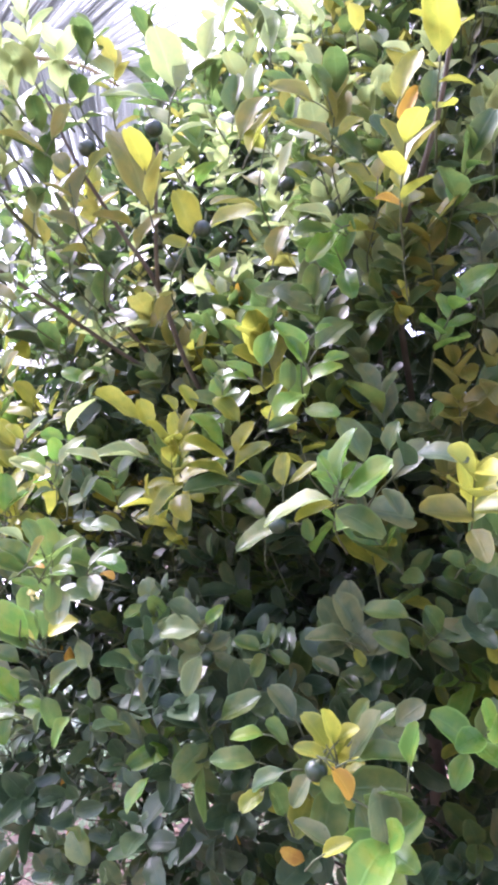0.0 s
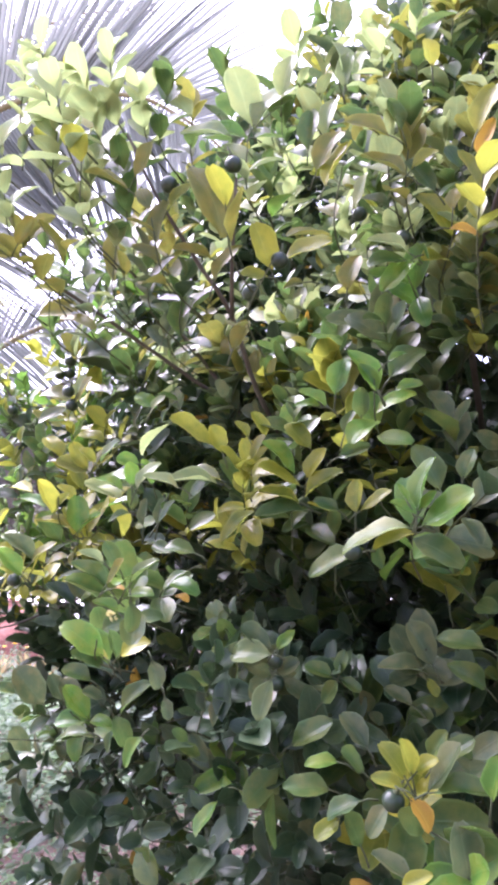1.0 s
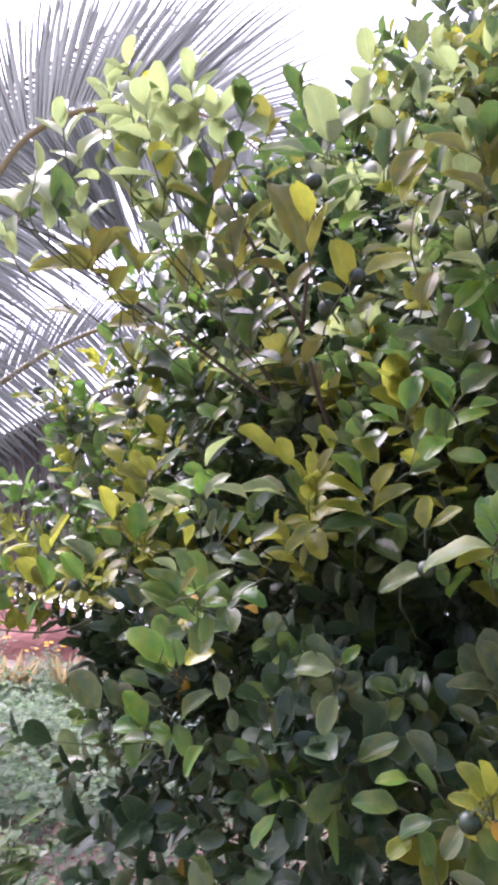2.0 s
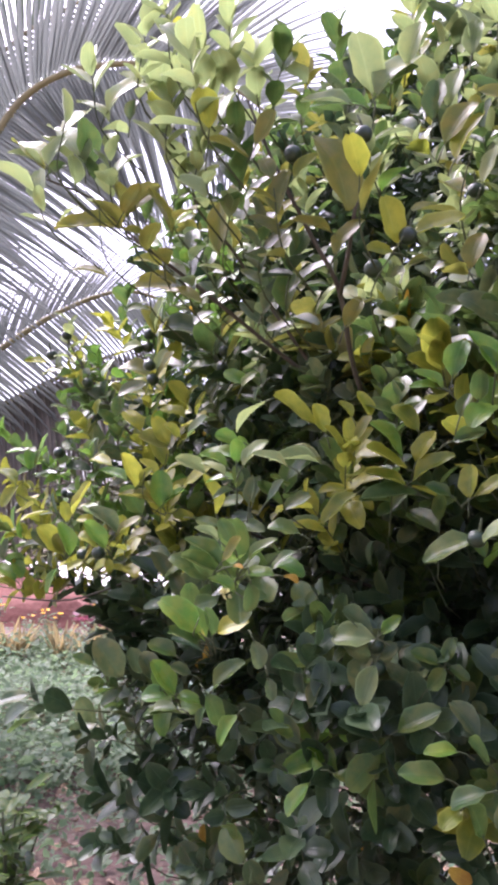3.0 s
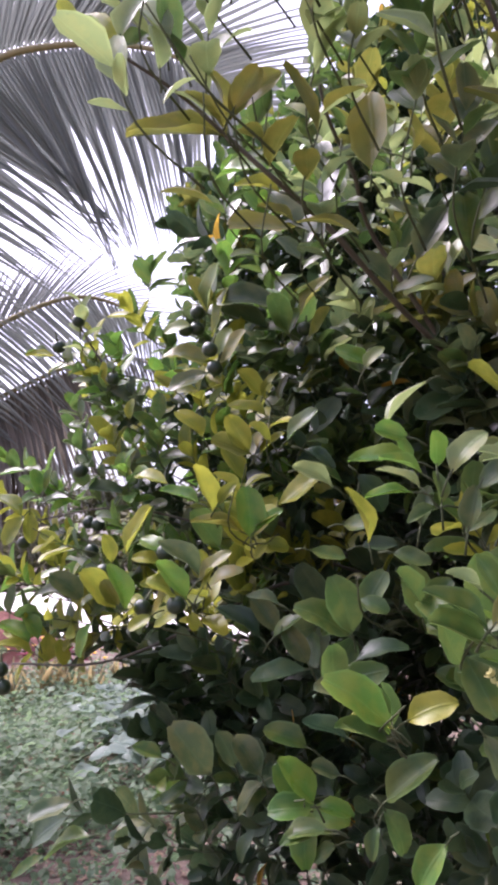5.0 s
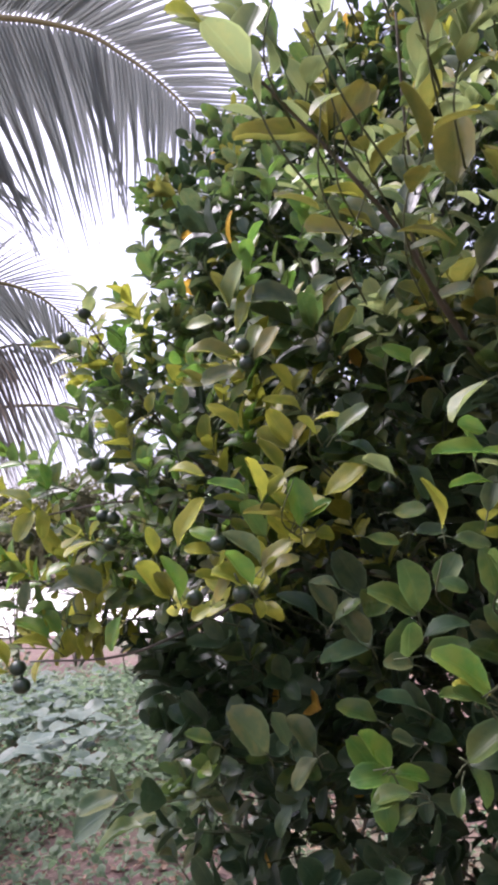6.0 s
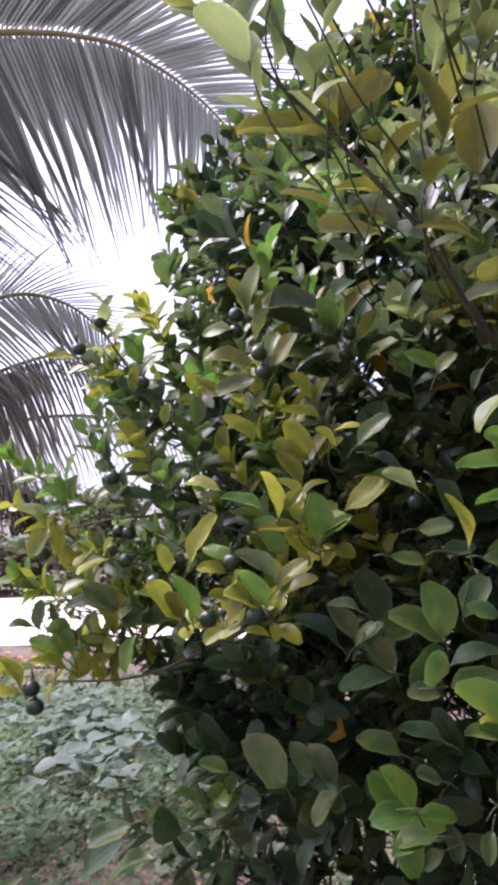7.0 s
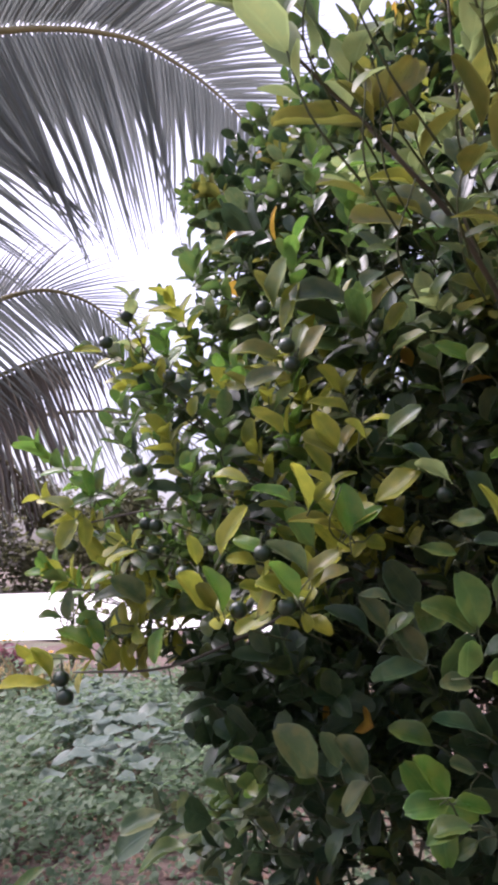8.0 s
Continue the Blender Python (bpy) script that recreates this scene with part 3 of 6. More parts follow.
shoot((-0.09, 1.04, 1.92), (0.0, -0.3, 1.0), 8, 0.064, 'm')
shoot((-0.49, 0.89, 1.91), (0.2, -0.3, 0.9), 8, 0.066, 'p')
shoot((-0.46, 0.90, 1.98), (-0.1, -0.4, 0.9), 9, 0.056, 'p')
shoot((-0.42, 0.96, 2.06), (-0.1, -0.4, 0.9), 6, 0.063, 'p')
shoot((-0.45, 0.95, 1.89), (0.1, -0.6, 0.8), 8, 0.060, 'p')
shoot((-0.37, 0.97, 2.07), (-0.0, -0.4, 0.9), 6, 0.058, 'p')
shoot((-0.33, 0.99, 1.98), (-0.2, -0.3, 0.9), 8, 0.060, 'm')
shoot((-0.30, 1.08, 1.91), (0.2, -0.2, 1.0), 6, 0.060, 'o')
shoot((-0.27, 1.09, 1.88), (0.1, -0.4, 0.9), 6, 0.059, 'p')
shoot((-0.35, 1.02, 1.77), (-0.0, -0.3, 1.0), 8, 0.061, 'g')
shoot((-0.41, 0.95, 1.83), (-0.2, -0.3, 0.9), 8, 0.060, 'o')
# small-leaved shoots along the outer branches
shoot((-0.45, 1.23, 1.97), (0.4, -0.5, 0.8), 11, 0.053, 'm')
shoot((-0.40, 1.32, 1.97), (0.4, -0.3, 0.9), 9, 0.052, 'm')
shoot((-0.36, 1.23, 1.88), (-0.2, -0.6, 0.8), 8, 0.057, 'b')
shoot((-0.26, 1.34, 1.94), (0.3, -0.3, 0.9), 9, 0.047, 'p')
shoot((-0.26, 1.23, 1.90), (-0.2, -0.6, 0.8), 8, 0.048, 'm')
shoot((-0.38, 1.25, 1.84), (0.1, -0.6, 0.8), 9, 0.056, 'g')
shoot((-0.43, 1.23, 1.86), (0.1, -0.6, 0.8), 11, 0.047, 'b')
shoot((-0.30, 1.33, 1.86), (-0.0, -0.5, 0.8), 7, 0.055, 'm')
shoot((-0.25, 1.30, 1.85), (0.1, -0.4, 0.9), 10, 0.053, 'o')
shoot((-0.48, 1.20, 1.90), (0.0, -0.5, 0.9), 10, 0.052, 'm')
shoot((-0.35, 1.19, 1.91), (0.1, -0.4, 0.9), 10, 0.056, 'p')


def leaf(at, way, face, size, kind):
    """One leaf of the outermost layer, on its short winged stalk."""
    rand = np.random.default_rng(len(lone) + 500)
    m = leaf_frames(np.array([way]), np.array([face]) + rand.normal(0, 0.08, (1, 3)))[0] * size
    if len(lone) < 300:
        ob = part("leaf", fine_mesh[(kind, int(rand.integers(len(FINE))))], tree)
        ob.matrix_local = Matrix([[*m[r], at[r] - OFF[r]] for r in range(3)] + [[0, 0, 0, 1]])
    else:
        joined.append(len(bulk["at"]))
        for q, v in zip(bulk, (np.array(at), np.array(way), np.array(face), size, rand.integers(len(SHAPES)), LEAF_KEYS.index(kind))):
            bulk[q].append(v)
    at, way = np.array(at), unit(way)
    twigs.append(tube_data([at - way * 0.018 - np.array([0, 0, 0.004]), at - way * 0.008, at + way * 0.004], 0.0011, 0.0008, 5))
    lone.append((at + way * size * 0.28, at + way * size * 0.72))


# the outermost leaves, one by one, tip by tip
leaf((-0.538, 1.380, 1.784), (0.22, -0.38, 0.90), (-0.80, -0.60, 0.16), 0.076, 'p')
leaf((-0.536, 1.380, 1.784), (-0.35, -0.17, 0.92), (0.69, -0.71, 0.36), 0.065, 'o')
leaf((-0.526, 1.370, 1.741), (0.44, -0.29, 0.85), (-0.77, -0.61, 0.41), 0.073, 'y')
leaf((-0.558, 1.370, 1.760), (-0.99, -0.12, 0.04), (0.13, -0.87, 0.69), 0.048, 'p')
leaf((-0.524, 1.360, 1.695), (-0.91, -0.11, 0.39), (0.33, -0.77, 0.77), 0.082, 'o')
leaf((-0.421, 1.360, 1.779), (-0.89, -0.43, 0.15), (0.45, -0.74, 0.72), 0.099, 'g')
leaf((-0.413, 1.350, 1.736), (-0.38, -0.49, 0.78), (0.40, -0.85, -0.12), 0.059, 'm')
leaf((-0.409, 1.350, 1.732), (-0.87, 0.02, 0.49), (0.22, -0.88, 0.64), 0.063, 'm')
leaf((-0.395, 1.350, 1.761), (0.57, -0.36, 0.74), (-0.72, -0.65, 0.46), 0.072, 'o')
leaf((-0.382, 1.350, 1.726), (0.66, -0.38, 0.64), (-0.59, -0.80, 0.36), 0.050, 'y')
leaf((-0.510, 1.330, 1.698), (0.26, 0.12, 0.96), (-0.37, -0.91, 0.43), 0.050, 'p')
leaf((-0.505, 1.320, 1.683), (0.68, -0.21, 0.70), (-0.56, -0.77, 0.53), 0.057, 'o')
leaf((-0.525, 1.330, 1.675), (-0.91, 0.02, -0.41), (-0.22, -0.85, 0.69), 0.059, 'g')
leaf((-0.578, 1.360, 1.656), (-0.76, -0.22, 0.61), (0.50, -0.79, 0.56), 0.041, 'o')
leaf((-0.445, 1.330, 1.634), (-0.68, -0.11, 0.72), (0.51, -0.77, 0.59), 0.054, 'y')
leaf((-0.449, 1.330, 1.635), (0.29, -0.43, 0.86), (-0.88, -0.47, 0.28), 0.042, 'y')
leaf((-0.441, 1.310, 1.606), (-0.84, -0.10, 0.54), (0.42, -0.75, 0.74), 0.060, 'y')
leaf((-0.533, 1.330, 1.583), (-0.51, 0.03, 0.86), (0.53, -0.78, 0.56), 0.065, 'y')
leaf((-0.463, 1.290, 1.554), (-0.48, -0.17, 0.86), (0.13, -0.98, 0.09), 0.058, 'y')
leaf((-0.453, 1.290, 1.558), (0.31, -0.05, 0.95), (-0.70, -0.68, 0.41), 0.042, 'o')
leaf((-0.450, 1.290, 1.550), (0.73, -0.09, 0.68), (-0.58, -0.61, 0.76), 0.045, 'y')
leaf((-0.461, 1.290, 1.550), (-0.87, -0.42, 0.24), (0.48, -0.68, 0.77), 0.057, 'o')
leaf((-0.457, 1.250, 1.439), (-0.04, -0.03, 1.00), (0.37, -0.93, 0.21), 0.068, 'b')
leaf((-0.453, 1.250, 1.446), (0.79, -0.13, 0.60), (-0.55, -0.59, 0.81), 0.047, 'b')
leaf((-0.469, 1.260, 1.447), (-0.87, -0.31, 0.38), (0.48, -0.40, 1.00), 0.069, 'o')
leaf((-0.506, 1.260, 1.473), (-0.24, -0.46, 0.86), (0.85, -0.52, 0.18), 0.068, 'y')
leaf((-0.524, 1.260, 1.485), (-0.92, 0.03, 0.38), (0.27, -0.65, 0.93), 0.057, 'b')
leaf((-0.473, 1.270, 1.497), (-0.66, -0.20, 0.73), (0.63, -0.66, 0.62), 0.045, 'y')
leaf((-0.422, 1.260, 1.480), (0.87, -0.06, 0.49), (-0.39, -0.71, 0.81), 0.067, 'y')
leaf((-0.442, 1.260, 1.432), (1.00, 0.03, -0.09), (0.04, -0.99, 0.38), 0.033, 'y')
leaf((-0.435, 1.260, 1.435), (-0.69, -0.07, -0.72), (-0.33, -0.86, 0.62), 0.028, 'y')
leaf((-0.582, 1.320, 1.518), (-0.91, 0.07, 0.41), (0.25, -0.68, 0.91), 0.054, 'y')
leaf((-0.501, 1.280, 1.428), (-0.57, -0.25, 0.78), (0.47, -0.88, 0.28), 0.060, 'm')
leaf((-0.459, 1.260, 1.450), (-0.47, 0.00, 0.88), (0.56, -0.78, 0.52), 0.053, 'y')
leaf((-0.617, 1.250, 1.422), (0.48, -0.23, 0.85), (-0.73, -0.63, 0.47), 0.071, 'y')
leaf((-0.562, 1.250, 1.420), (-0.73, 0.08, 0.67), (0.44, -0.70, 0.78), 0.050, 'b')
leaf((-0.572, 1.250, 1.410), (-0.96, 0.05, 0.28), (0.13, -0.79, 0.82), 0.040, 'y')
leaf((-0.512, 1.210, 1.395), (-0.58, -0.40, 0.70), (0.72, -0.66, 0.44), 0.067, 'g')
leaf((-0.524, 1.190, 1.369), (-0.52, -0.38, 0.76), (0.72, -0.68, 0.37), 0.058, 'b')
leaf((-0.530, 1.200, 1.370), (-0.77, -0.34, 0.54), (0.62, -0.55, 0.77), 0.050, 'y')
leaf((-0.513, 1.200, 1.389), (0.71, 0.09, 0.69), (-0.49, -0.64, 0.81), 0.053, 'o')
leaf((-0.509, 1.200, 1.379), (0.59, -0.24, 0.77), (-0.69, -0.65, 0.54), 0.029, 'y')
leaf((-0.521, 1.190, 1.355), (0.38, -0.13, -0.92), (0.38, -0.88, 0.50), 0.024, 'y')
leaf((-0.574, 1.220, 1.348), (-0.77, -0.32, -0.55), (-0.06, -0.82, 0.78), 0.031, 'y')
leaf((-0.574, 1.220, 1.348), (0.65, -0.18, 0.74), (-0.67, -0.59, 0.66), 0.043, 'o')
leaf((-0.630, 1.250, 1.354), (-0.65, -0.25, 0.71), (0.69, -0.60, 0.63), 0.063, 'y')
leaf((-0.626, 1.250, 1.357), (-0.42, -0.27, 0.87), (0.60, -0.80, 0.26), 0.040, 'o')
leaf((-0.616, 1.250, 1.354), (-0.22, -0.14, 0.96), (0.74, -0.67, 0.29), 0.063, 'b')
leaf((-0.651, 1.300, 1.412), (-0.25, -0.13, 0.96), (0.56, -0.83, 0.26), 0.040, 'y')
leaf((-0.836, 1.480, 1.523), (-0.70, 0.06, 0.72), (0.47, -0.72, 0.73), 0.053, 'b')
leaf((-0.840, 1.480, 1.523), (0.02, -0.08, 1.00), (0.86, -0.51, 0.16), 0.049, 'b')
leaf((-0.829, 1.480, 1.527), (0.33, 0.07, 0.94), (-0.53, -0.81, 0.47), 0.042, 'm')
leaf((-0.840, 1.480, 1.523), (-0.96, 0.02, -0.29), (-0.19, -0.82, 0.76), 0.041, 'b')
leaf((-0.863, 1.470, 1.490), (-0.76, 0.11, 0.64), (0.51, -0.50, 0.92), 0.071, 'y')
leaf((-0.849, 1.470, 1.494), (0.10, -0.08, -0.99), (0.66, -0.74, 0.34), 0.051, 'y')
leaf((-0.858, 1.470, 1.489), (-0.44, -0.39, -0.81), (-0.13, -0.87, 0.70), 0.057, 'y')
leaf((-0.896, 1.470, 1.454), (-0.69, 0.03, 0.72), (0.44, -0.78, 0.67), 0.039, 'm')
leaf((-0.826, 1.440, 1.294), (-0.84, 0.09, 0.53), (0.42, -0.52, 0.96), 0.065, 'b')
leaf((-0.814, 1.440, 1.297), (-0.43, 0.06, 0.90), (0.77, -0.50, 0.62), 0.051, 'b')
leaf((-0.822, 1.440, 1.277), (-0.91, -0.14, 0.40), (0.42, -0.34, 1.06), 0.063, 'y')
leaf((-0.890, 1.440, 1.255), (-0.53, -0.06, 0.84), (0.75, -0.48, 0.66), 0.054, 'y')
leaf((-0.890, 1.440, 1.247), (-0.91, -0.40, -0.06), (0.11, -0.38, 1.14), 0.070, 'y')
leaf((-0.803, 1.450, 1.308), (0.02, 0.02, -1.00), (0.65, -0.76, 0.22), 0.049, 'y')
leaf((-0.785, 1.450, 1.299), (0.22, -0.14, -0.97), (0.81, -0.52, 0.48), 0.041, 'y')
leaf((-0.714, 1.400, 1.326), (-0.25, -0.32, -0.91), (-0.51, -0.76, 0.63), 0.053, 'b')
leaf((-0.879, 1.460, 1.339), (-0.83, -0.48, 0.27), (0.52, -0.52, 0.90), 0.037, 'm')
leaf((-0.871, 1.460, 1.334), (0.09, 0.02, 1.00), (-0.18, -0.98, 0.26), 0.046, 'g')
leaf((-0.766, 1.460, 1.364), (-0.98, 0.12, 0.14), (0.03, -0.65, 0.98), 0.077, 'g')
leaf((-0.749, 1.460, 1.355), (-0.65, -0.43, 0.63), (0.67, -0.72, 0.41), 0.070, 'g')
leaf((-0.673, 1.400, 1.368), (-0.82, 0.00, 0.57), (0.44, -0.63, 0.86), 0.044, 'b')
leaf((-0.382, 1.150, 1.164), (-0.55, -0.22, 0.80), (0.65, -0.72, 0.47), 0.060, 'b')
leaf((-0.382, 1.150, 1.161), (-0.93, -0.36, 0.08), (0.31, -0.64, 0.92), 0.050, 'b')
leaf((-0.379, 1.150, 1.161), (0.93, -0.33, 0.15), (-0.34, -0.65, 0.90), 0.040, 'b')
leaf((-0.388, 1.170, 1.214), (-0.91, -0.02, 0.42), (0.26, -0.82, 0.74), 0.052, 'm')
leaf((-0.345, 1.150, 1.229), (-0.92, 0.04, 0.39), (0.28, -0.62, 0.95), 0.051, 'd')
leaf((-0.363, 1.130, 1.143), (-0.91, -0.40, 0.09), (0.24, -0.36, 1.12), 0.057, 'm')
leaf((-0.359, 1.130, 1.133), (-0.93, -0.13, -0.35), (-0.20, -0.63, 0.97), 0.031, 'm')
leaf((-0.513, 1.270, 1.157), (-0.46, -0.40, 0.79), (0.66, -0.75, 0.23), 0.080, 'g')
leaf((-0.452, 1.270, 1.156), (-0.50, -0.05, 0.87), (0.46, -0.86, 0.43), 0.057, 'g')
leaf((-0.484, 1.280, 1.163), (-0.36, -0.26, 0.90), (0.54, -0.84, 0.20), 0.050, 'g')
leaf((-0.449, 1.270, 1.149), (-0.82, 0.05, -0.57), (-0.42, -0.72, 0.77), 0.055, 'g')
leaf((-0.406, 1.050, 1.814), (-0.97, 0.11, 0.22), (0.01, -0.87, 0.72), 0.064, 'b')
leaf((-0.581, 1.300, 1.167), (-0.90, -0.19, 0.39), (0.40, -0.73, 0.78), 0.041, 'm')
leaf((-0.675, 1.300, 1.071), (-0.95, 0.11, -0.29), (-0.31, -0.35, 1.10), 0.072, 'm')
leaf((-0.706, 1.320, 1.104), (-0.89, -0.32, -0.34), (-0.14, -0.51, 1.07), 0.056, 'g')
leaf((-0.399, 0.980, 1.830), (0.26, -0.57, 0.78), (-0.59, -0.73, -0.11), 0.023, 'm')
leaf((-0.361, 0.980, 1.850), (0.80, -0.13, 0.59), (-0.17, -0.98, 0.24), 0.024, 'm')
leaf((-0.408, 1.080, 1.805), (0.51, -0.40, -0.77), (0.19, -0.81, 0.77), 0.065, 'g')
leaf((-0.383, 1.100, 1.771), (-0.93, -0.33, -0.15), (0.20, -0.81, 0.77), 0.075, 'o')
leaf((-0.441, 0.985, 1.814), (-0.96, -0.28, 0.00), (0.24, -0.82, 0.74), 0.096, 'o')
leaf((-0.438, 0.980, 1.824), (-0.14, -0.14, 0.98), (0.85, -0.53, 0.26), 0.065, 'o')
leaf((-0.436, 0.980, 1.828), (0.67, -0.45, 0.59), (-0.44, -0.88, 0.06), 0.067, 'o')
leaf((-0.437, 0.975, 1.809), (-0.50, -0.62, 0.61), (0.82, -0.57, 0.30), 0.055, 'o')
leaf((-0.536, 0.930, 1.878), (-0.58, 0.04, 0.82), (0.54, -0.73, 0.63), 0.083, 'y')
leaf((-0.540, 0.930, 1.885), (-0.81, -0.40, 0.42), (0.54, -0.79, 0.50), 0.052, 'p')
leaf((-0.523, 0.910, 1.870), (0.34, 0.09, 0.94), (-0.24, -0.95, 0.40), 0.056, 'p')
leaf((-0.519, 0.910, 1.860), (0.72, 0.07, 0.69), (0.26, -0.95, 0.04), 0.029, 'm')
leaf((-0.413, 1.000, 1.831), (0.21, -0.29, 0.93), (-0.15, -0.95, -0.04), 0.038, 'm')
leaf((-0.477, 0.960, 1.875), (-0.41, -0.27, 0.87), (0.74, -0.66, 0.36), 0.044, 'm')
leaf((-0.494, 0.940, 1.858), (-0.05, -0.21, 0.98), (0.85, -0.53, 0.15), 0.043, 'p')
leaf((-0.392, 1.020, 1.771), (-0.92, -0.10, 0.37), (0.26, -0.87, 0.64), 0.049, 'y')
leaf((-0.381, 1.050, 1.754), (-0.87, -0.14, 0.48), (0.37, -0.82, 0.65), 0.042, 'o')
leaf((-0.261, 0.980, 1.486), (-0.06, -0.16, 0.99), (0.51, -0.85, 0.12), 0.031, 'b')
leaf((-0.273, 0.980, 1.481), (-0.83, -0.12, 0.54), (0.50, -0.58, 0.86), 0.041, 'b')
leaf((-0.275, 0.980, 1.469), (-0.70, 0.09, 0.70), (0.60, -0.46, 0.88), 0.043, 'p')
leaf((-0.251, 0.970, 1.480), (0.48, -0.19, 0.86), (-0.68, -0.70, 0.45), 0.048, 'p')
leaf((-0.189, 0.950, 1.480), (-0.90, -0.23, 0.38), (0.43, -0.61, 0.89), 0.048, 'p')
leaf((-0.259, 0.980, 1.455), (-0.03, -0.07, 1.00), (0.51, -0.86, 0.18), 0.030, 'm')
leaf((-0.261, 0.980, 1.452), (-0.91, -0.34, -0.25), (0.04, -0.66, 0.97), 0.032, 'm')
leaf((-0.240, 0.970, 1.433), (0.16, -0.31, 0.94), (-0.59, -0.79, 0.06), 0.038, 'g')
leaf((-0.213, 0.950, 1.437), (0.62, 0.09, 0.78), (-0.56, -0.65, 0.74), 0.032, 'm')
leaf((-0.317, 1.100, 1.427), (-0.18, -0.18, 0.97), (0.86, -0.51, 0.28), 0.062, 'y')
leaf((-0.246, 0.875, 1.361), (-0.72, -0.15, 0.68), (0.64, -0.54, 0.77), 0.053, 'm')
leaf((-0.249, 0.870, 1.387), (-0.69, -0.44, 0.57), (0.71, -0.51, 0.69), 0.032, 'p')
leaf((-0.236, 0.880, 1.384), (-0.40, -0.24, 0.88), (0.53, -0.84, 0.23), 0.033, 'm')
leaf((-0.244, 0.870, 1.365), (0.67, -0.15, 0.73), (-0.47, -0.84, 0.48), 0.034, 'o')
leaf((-0.244, 0.880, 1.351), (-0.79, -0.46, 0.40), (0.59, -0.38, 0.93), 0.054, 'm')
leaf((-0.225, 0.860, 1.334), (-0.83, -0.11, 0.54), (0.52, -0.52, 0.90), 0.035, 'b')
leaf((-0.214, 0.860, 1.365), (0.67, -0.12, 0.74), (-0.60, -0.67, 0.66), 0.043, 'm')
leaf((-0.218, 0.860, 1.351), (0.82, -0.43, 0.37), (-0.54, -0.41, 0.96), 0.038, 'b')
leaf((-0.208, 0.850, 1.347), (0.15, -0.12, -0.98), (0.57, -0.80, 0.40), 0.034, 'm')
leaf((-0.228, 0.850, 1.361), (0.96, -0.22, 0.15), (-0.25, -0.55, 1.02), 0.013, 'a')
leaf((-0.307, 1.040, 1.258), (-0.56, -0.08, 0.83), (0.70, -0.58, 0.64), 0.066, 'b')
leaf((-0.303, 1.060, 1.260), (-0.19, -0.25, 0.95), (0.82, -0.57, 0.23), 0.043, 'm')
leaf((-0.310, 1.030, 1.258), (-0.97, -0.06, 0.23), (0.23, -0.53, 1.04), 0.047, 'm')
leaf((-0.305, 1.030, 1.264), (-0.86, -0.05, 0.51), (0.50, -0.22, 1.05), 0.039, 'y')
leaf((-0.292, 1.040, 1.269), (0.74, -0.42, 0.52), (-0.60, -0.76, 0.47), 0.050, 'y')
leaf((-0.311, 1.100, 1.184), (0.60, -0.39, 0.70), (-0.70, -0.67, 0.45), 0.070, 'm')
leaf((-0.314, 1.080, 1.184), (0.57, -0.08, -0.82), (0.52, -0.74, 0.65), 0.048, 'm')
leaf((-0.262, 1.050, 1.166), (-0.60, 0.10, -0.80), (-0.52, -0.81, 0.51), 0.050, 'b')
leaf((-0.234, 1.000, 1.268), (0.42, -0.34, -0.84), (0.37, -0.79, 0.72), 0.036, 'g')
leaf((-0.210, 0.980, 1.229), (0.29, -0.22, -0.93), (0.43, -0.84, 0.55), 0.028, 'g')
leaf((-0.367, 1.120, 1.150), (-0.99, -0.14, 0.05), (0.10, -0.45, 1.11), 0.043, 'm')
leaf((-0.319, 1.100, 1.162), (-0.35, -0.32, -0.88), (-0.31, -0.85, 0.65), 0.032, 'm')
leaf((-0.354, 1.140, 1.195), (-0.91, -0.28, 0.31), (0.42, -0.69, 0.81), 0.032, 'g')
leaf((-0.160, 0.870, 1.857), (0.60, -0.26, -0.76), (0.37, -0.75, 0.77), 0.108, 'o')
leaf((-0.234, 0.860, 1.830), (-0.79, -0.32, 0.52), (0.60, -0.56, 0.79), 0.059, 'o')
leaf((-0.228, 0.870, 1.850), (0.55, -0.14, 0.82), (-0.24, -0.97, 0.22), 0.044, 'o')
leaf((-0.138, 0.900, 1.750), (-0.90, -0.34, 0.28), (0.44, -0.73, 0.74), 0.050, 'o')
leaf((-0.135, 0.900, 1.721), (0.41, -0.29, 0.86), (-0.55, -0.83, 0.21), 0.056, 'o')
leaf((-0.127, 0.970, 1.657), (0.41, -0.02, 0.91), (-0.14, -0.99, 0.26), 0.048, 'o')
leaf((-0.270, 0.950, 1.759), (0.08, -0.52, 0.85), (0.72, -0.56, -0.19), 0.036, 'o')
leaf((-0.427, 0.950, 1.817), (0.55, -0.15, 0.82), (0.08, -0.97, -0.01), 0.047, 'o')
leaf((-0.116, 0.900, 1.911), (-0.96, -0.04, 0.27), (0.16, -0.88, 0.66), 0.068, 'p')
leaf((-0.062, 0.880, 1.721), (-0.33, -0.35, 0.88), (0.66, -0.75, 0.17), 0.055, 'y')
leaf((-0.049, 0.880, 1.732), (0.91, -0.35, 0.22), (-0.41, -0.84, 0.58), 0.063, 'y')
leaf((-0.066, 0.880, 1.713), (-0.98, 0.00, 0.19), (0.07, -0.92, 0.61), 0.032, 'y')
leaf((-0.026, 0.900, 1.712), (-0.92, -0.33, -0.18), (0.24, -0.89, 0.62), 0.027, 'o')
leaf((-0.180, 0.860, 1.799), (0.70, -0.40, 0.60), (-0.42, -0.90, 0.11), 0.040, 'y')
leaf((-0.123, 0.890, 1.798), (-0.67, -0.27, 0.70), (0.62, -0.72, 0.53), 0.033, 'o')
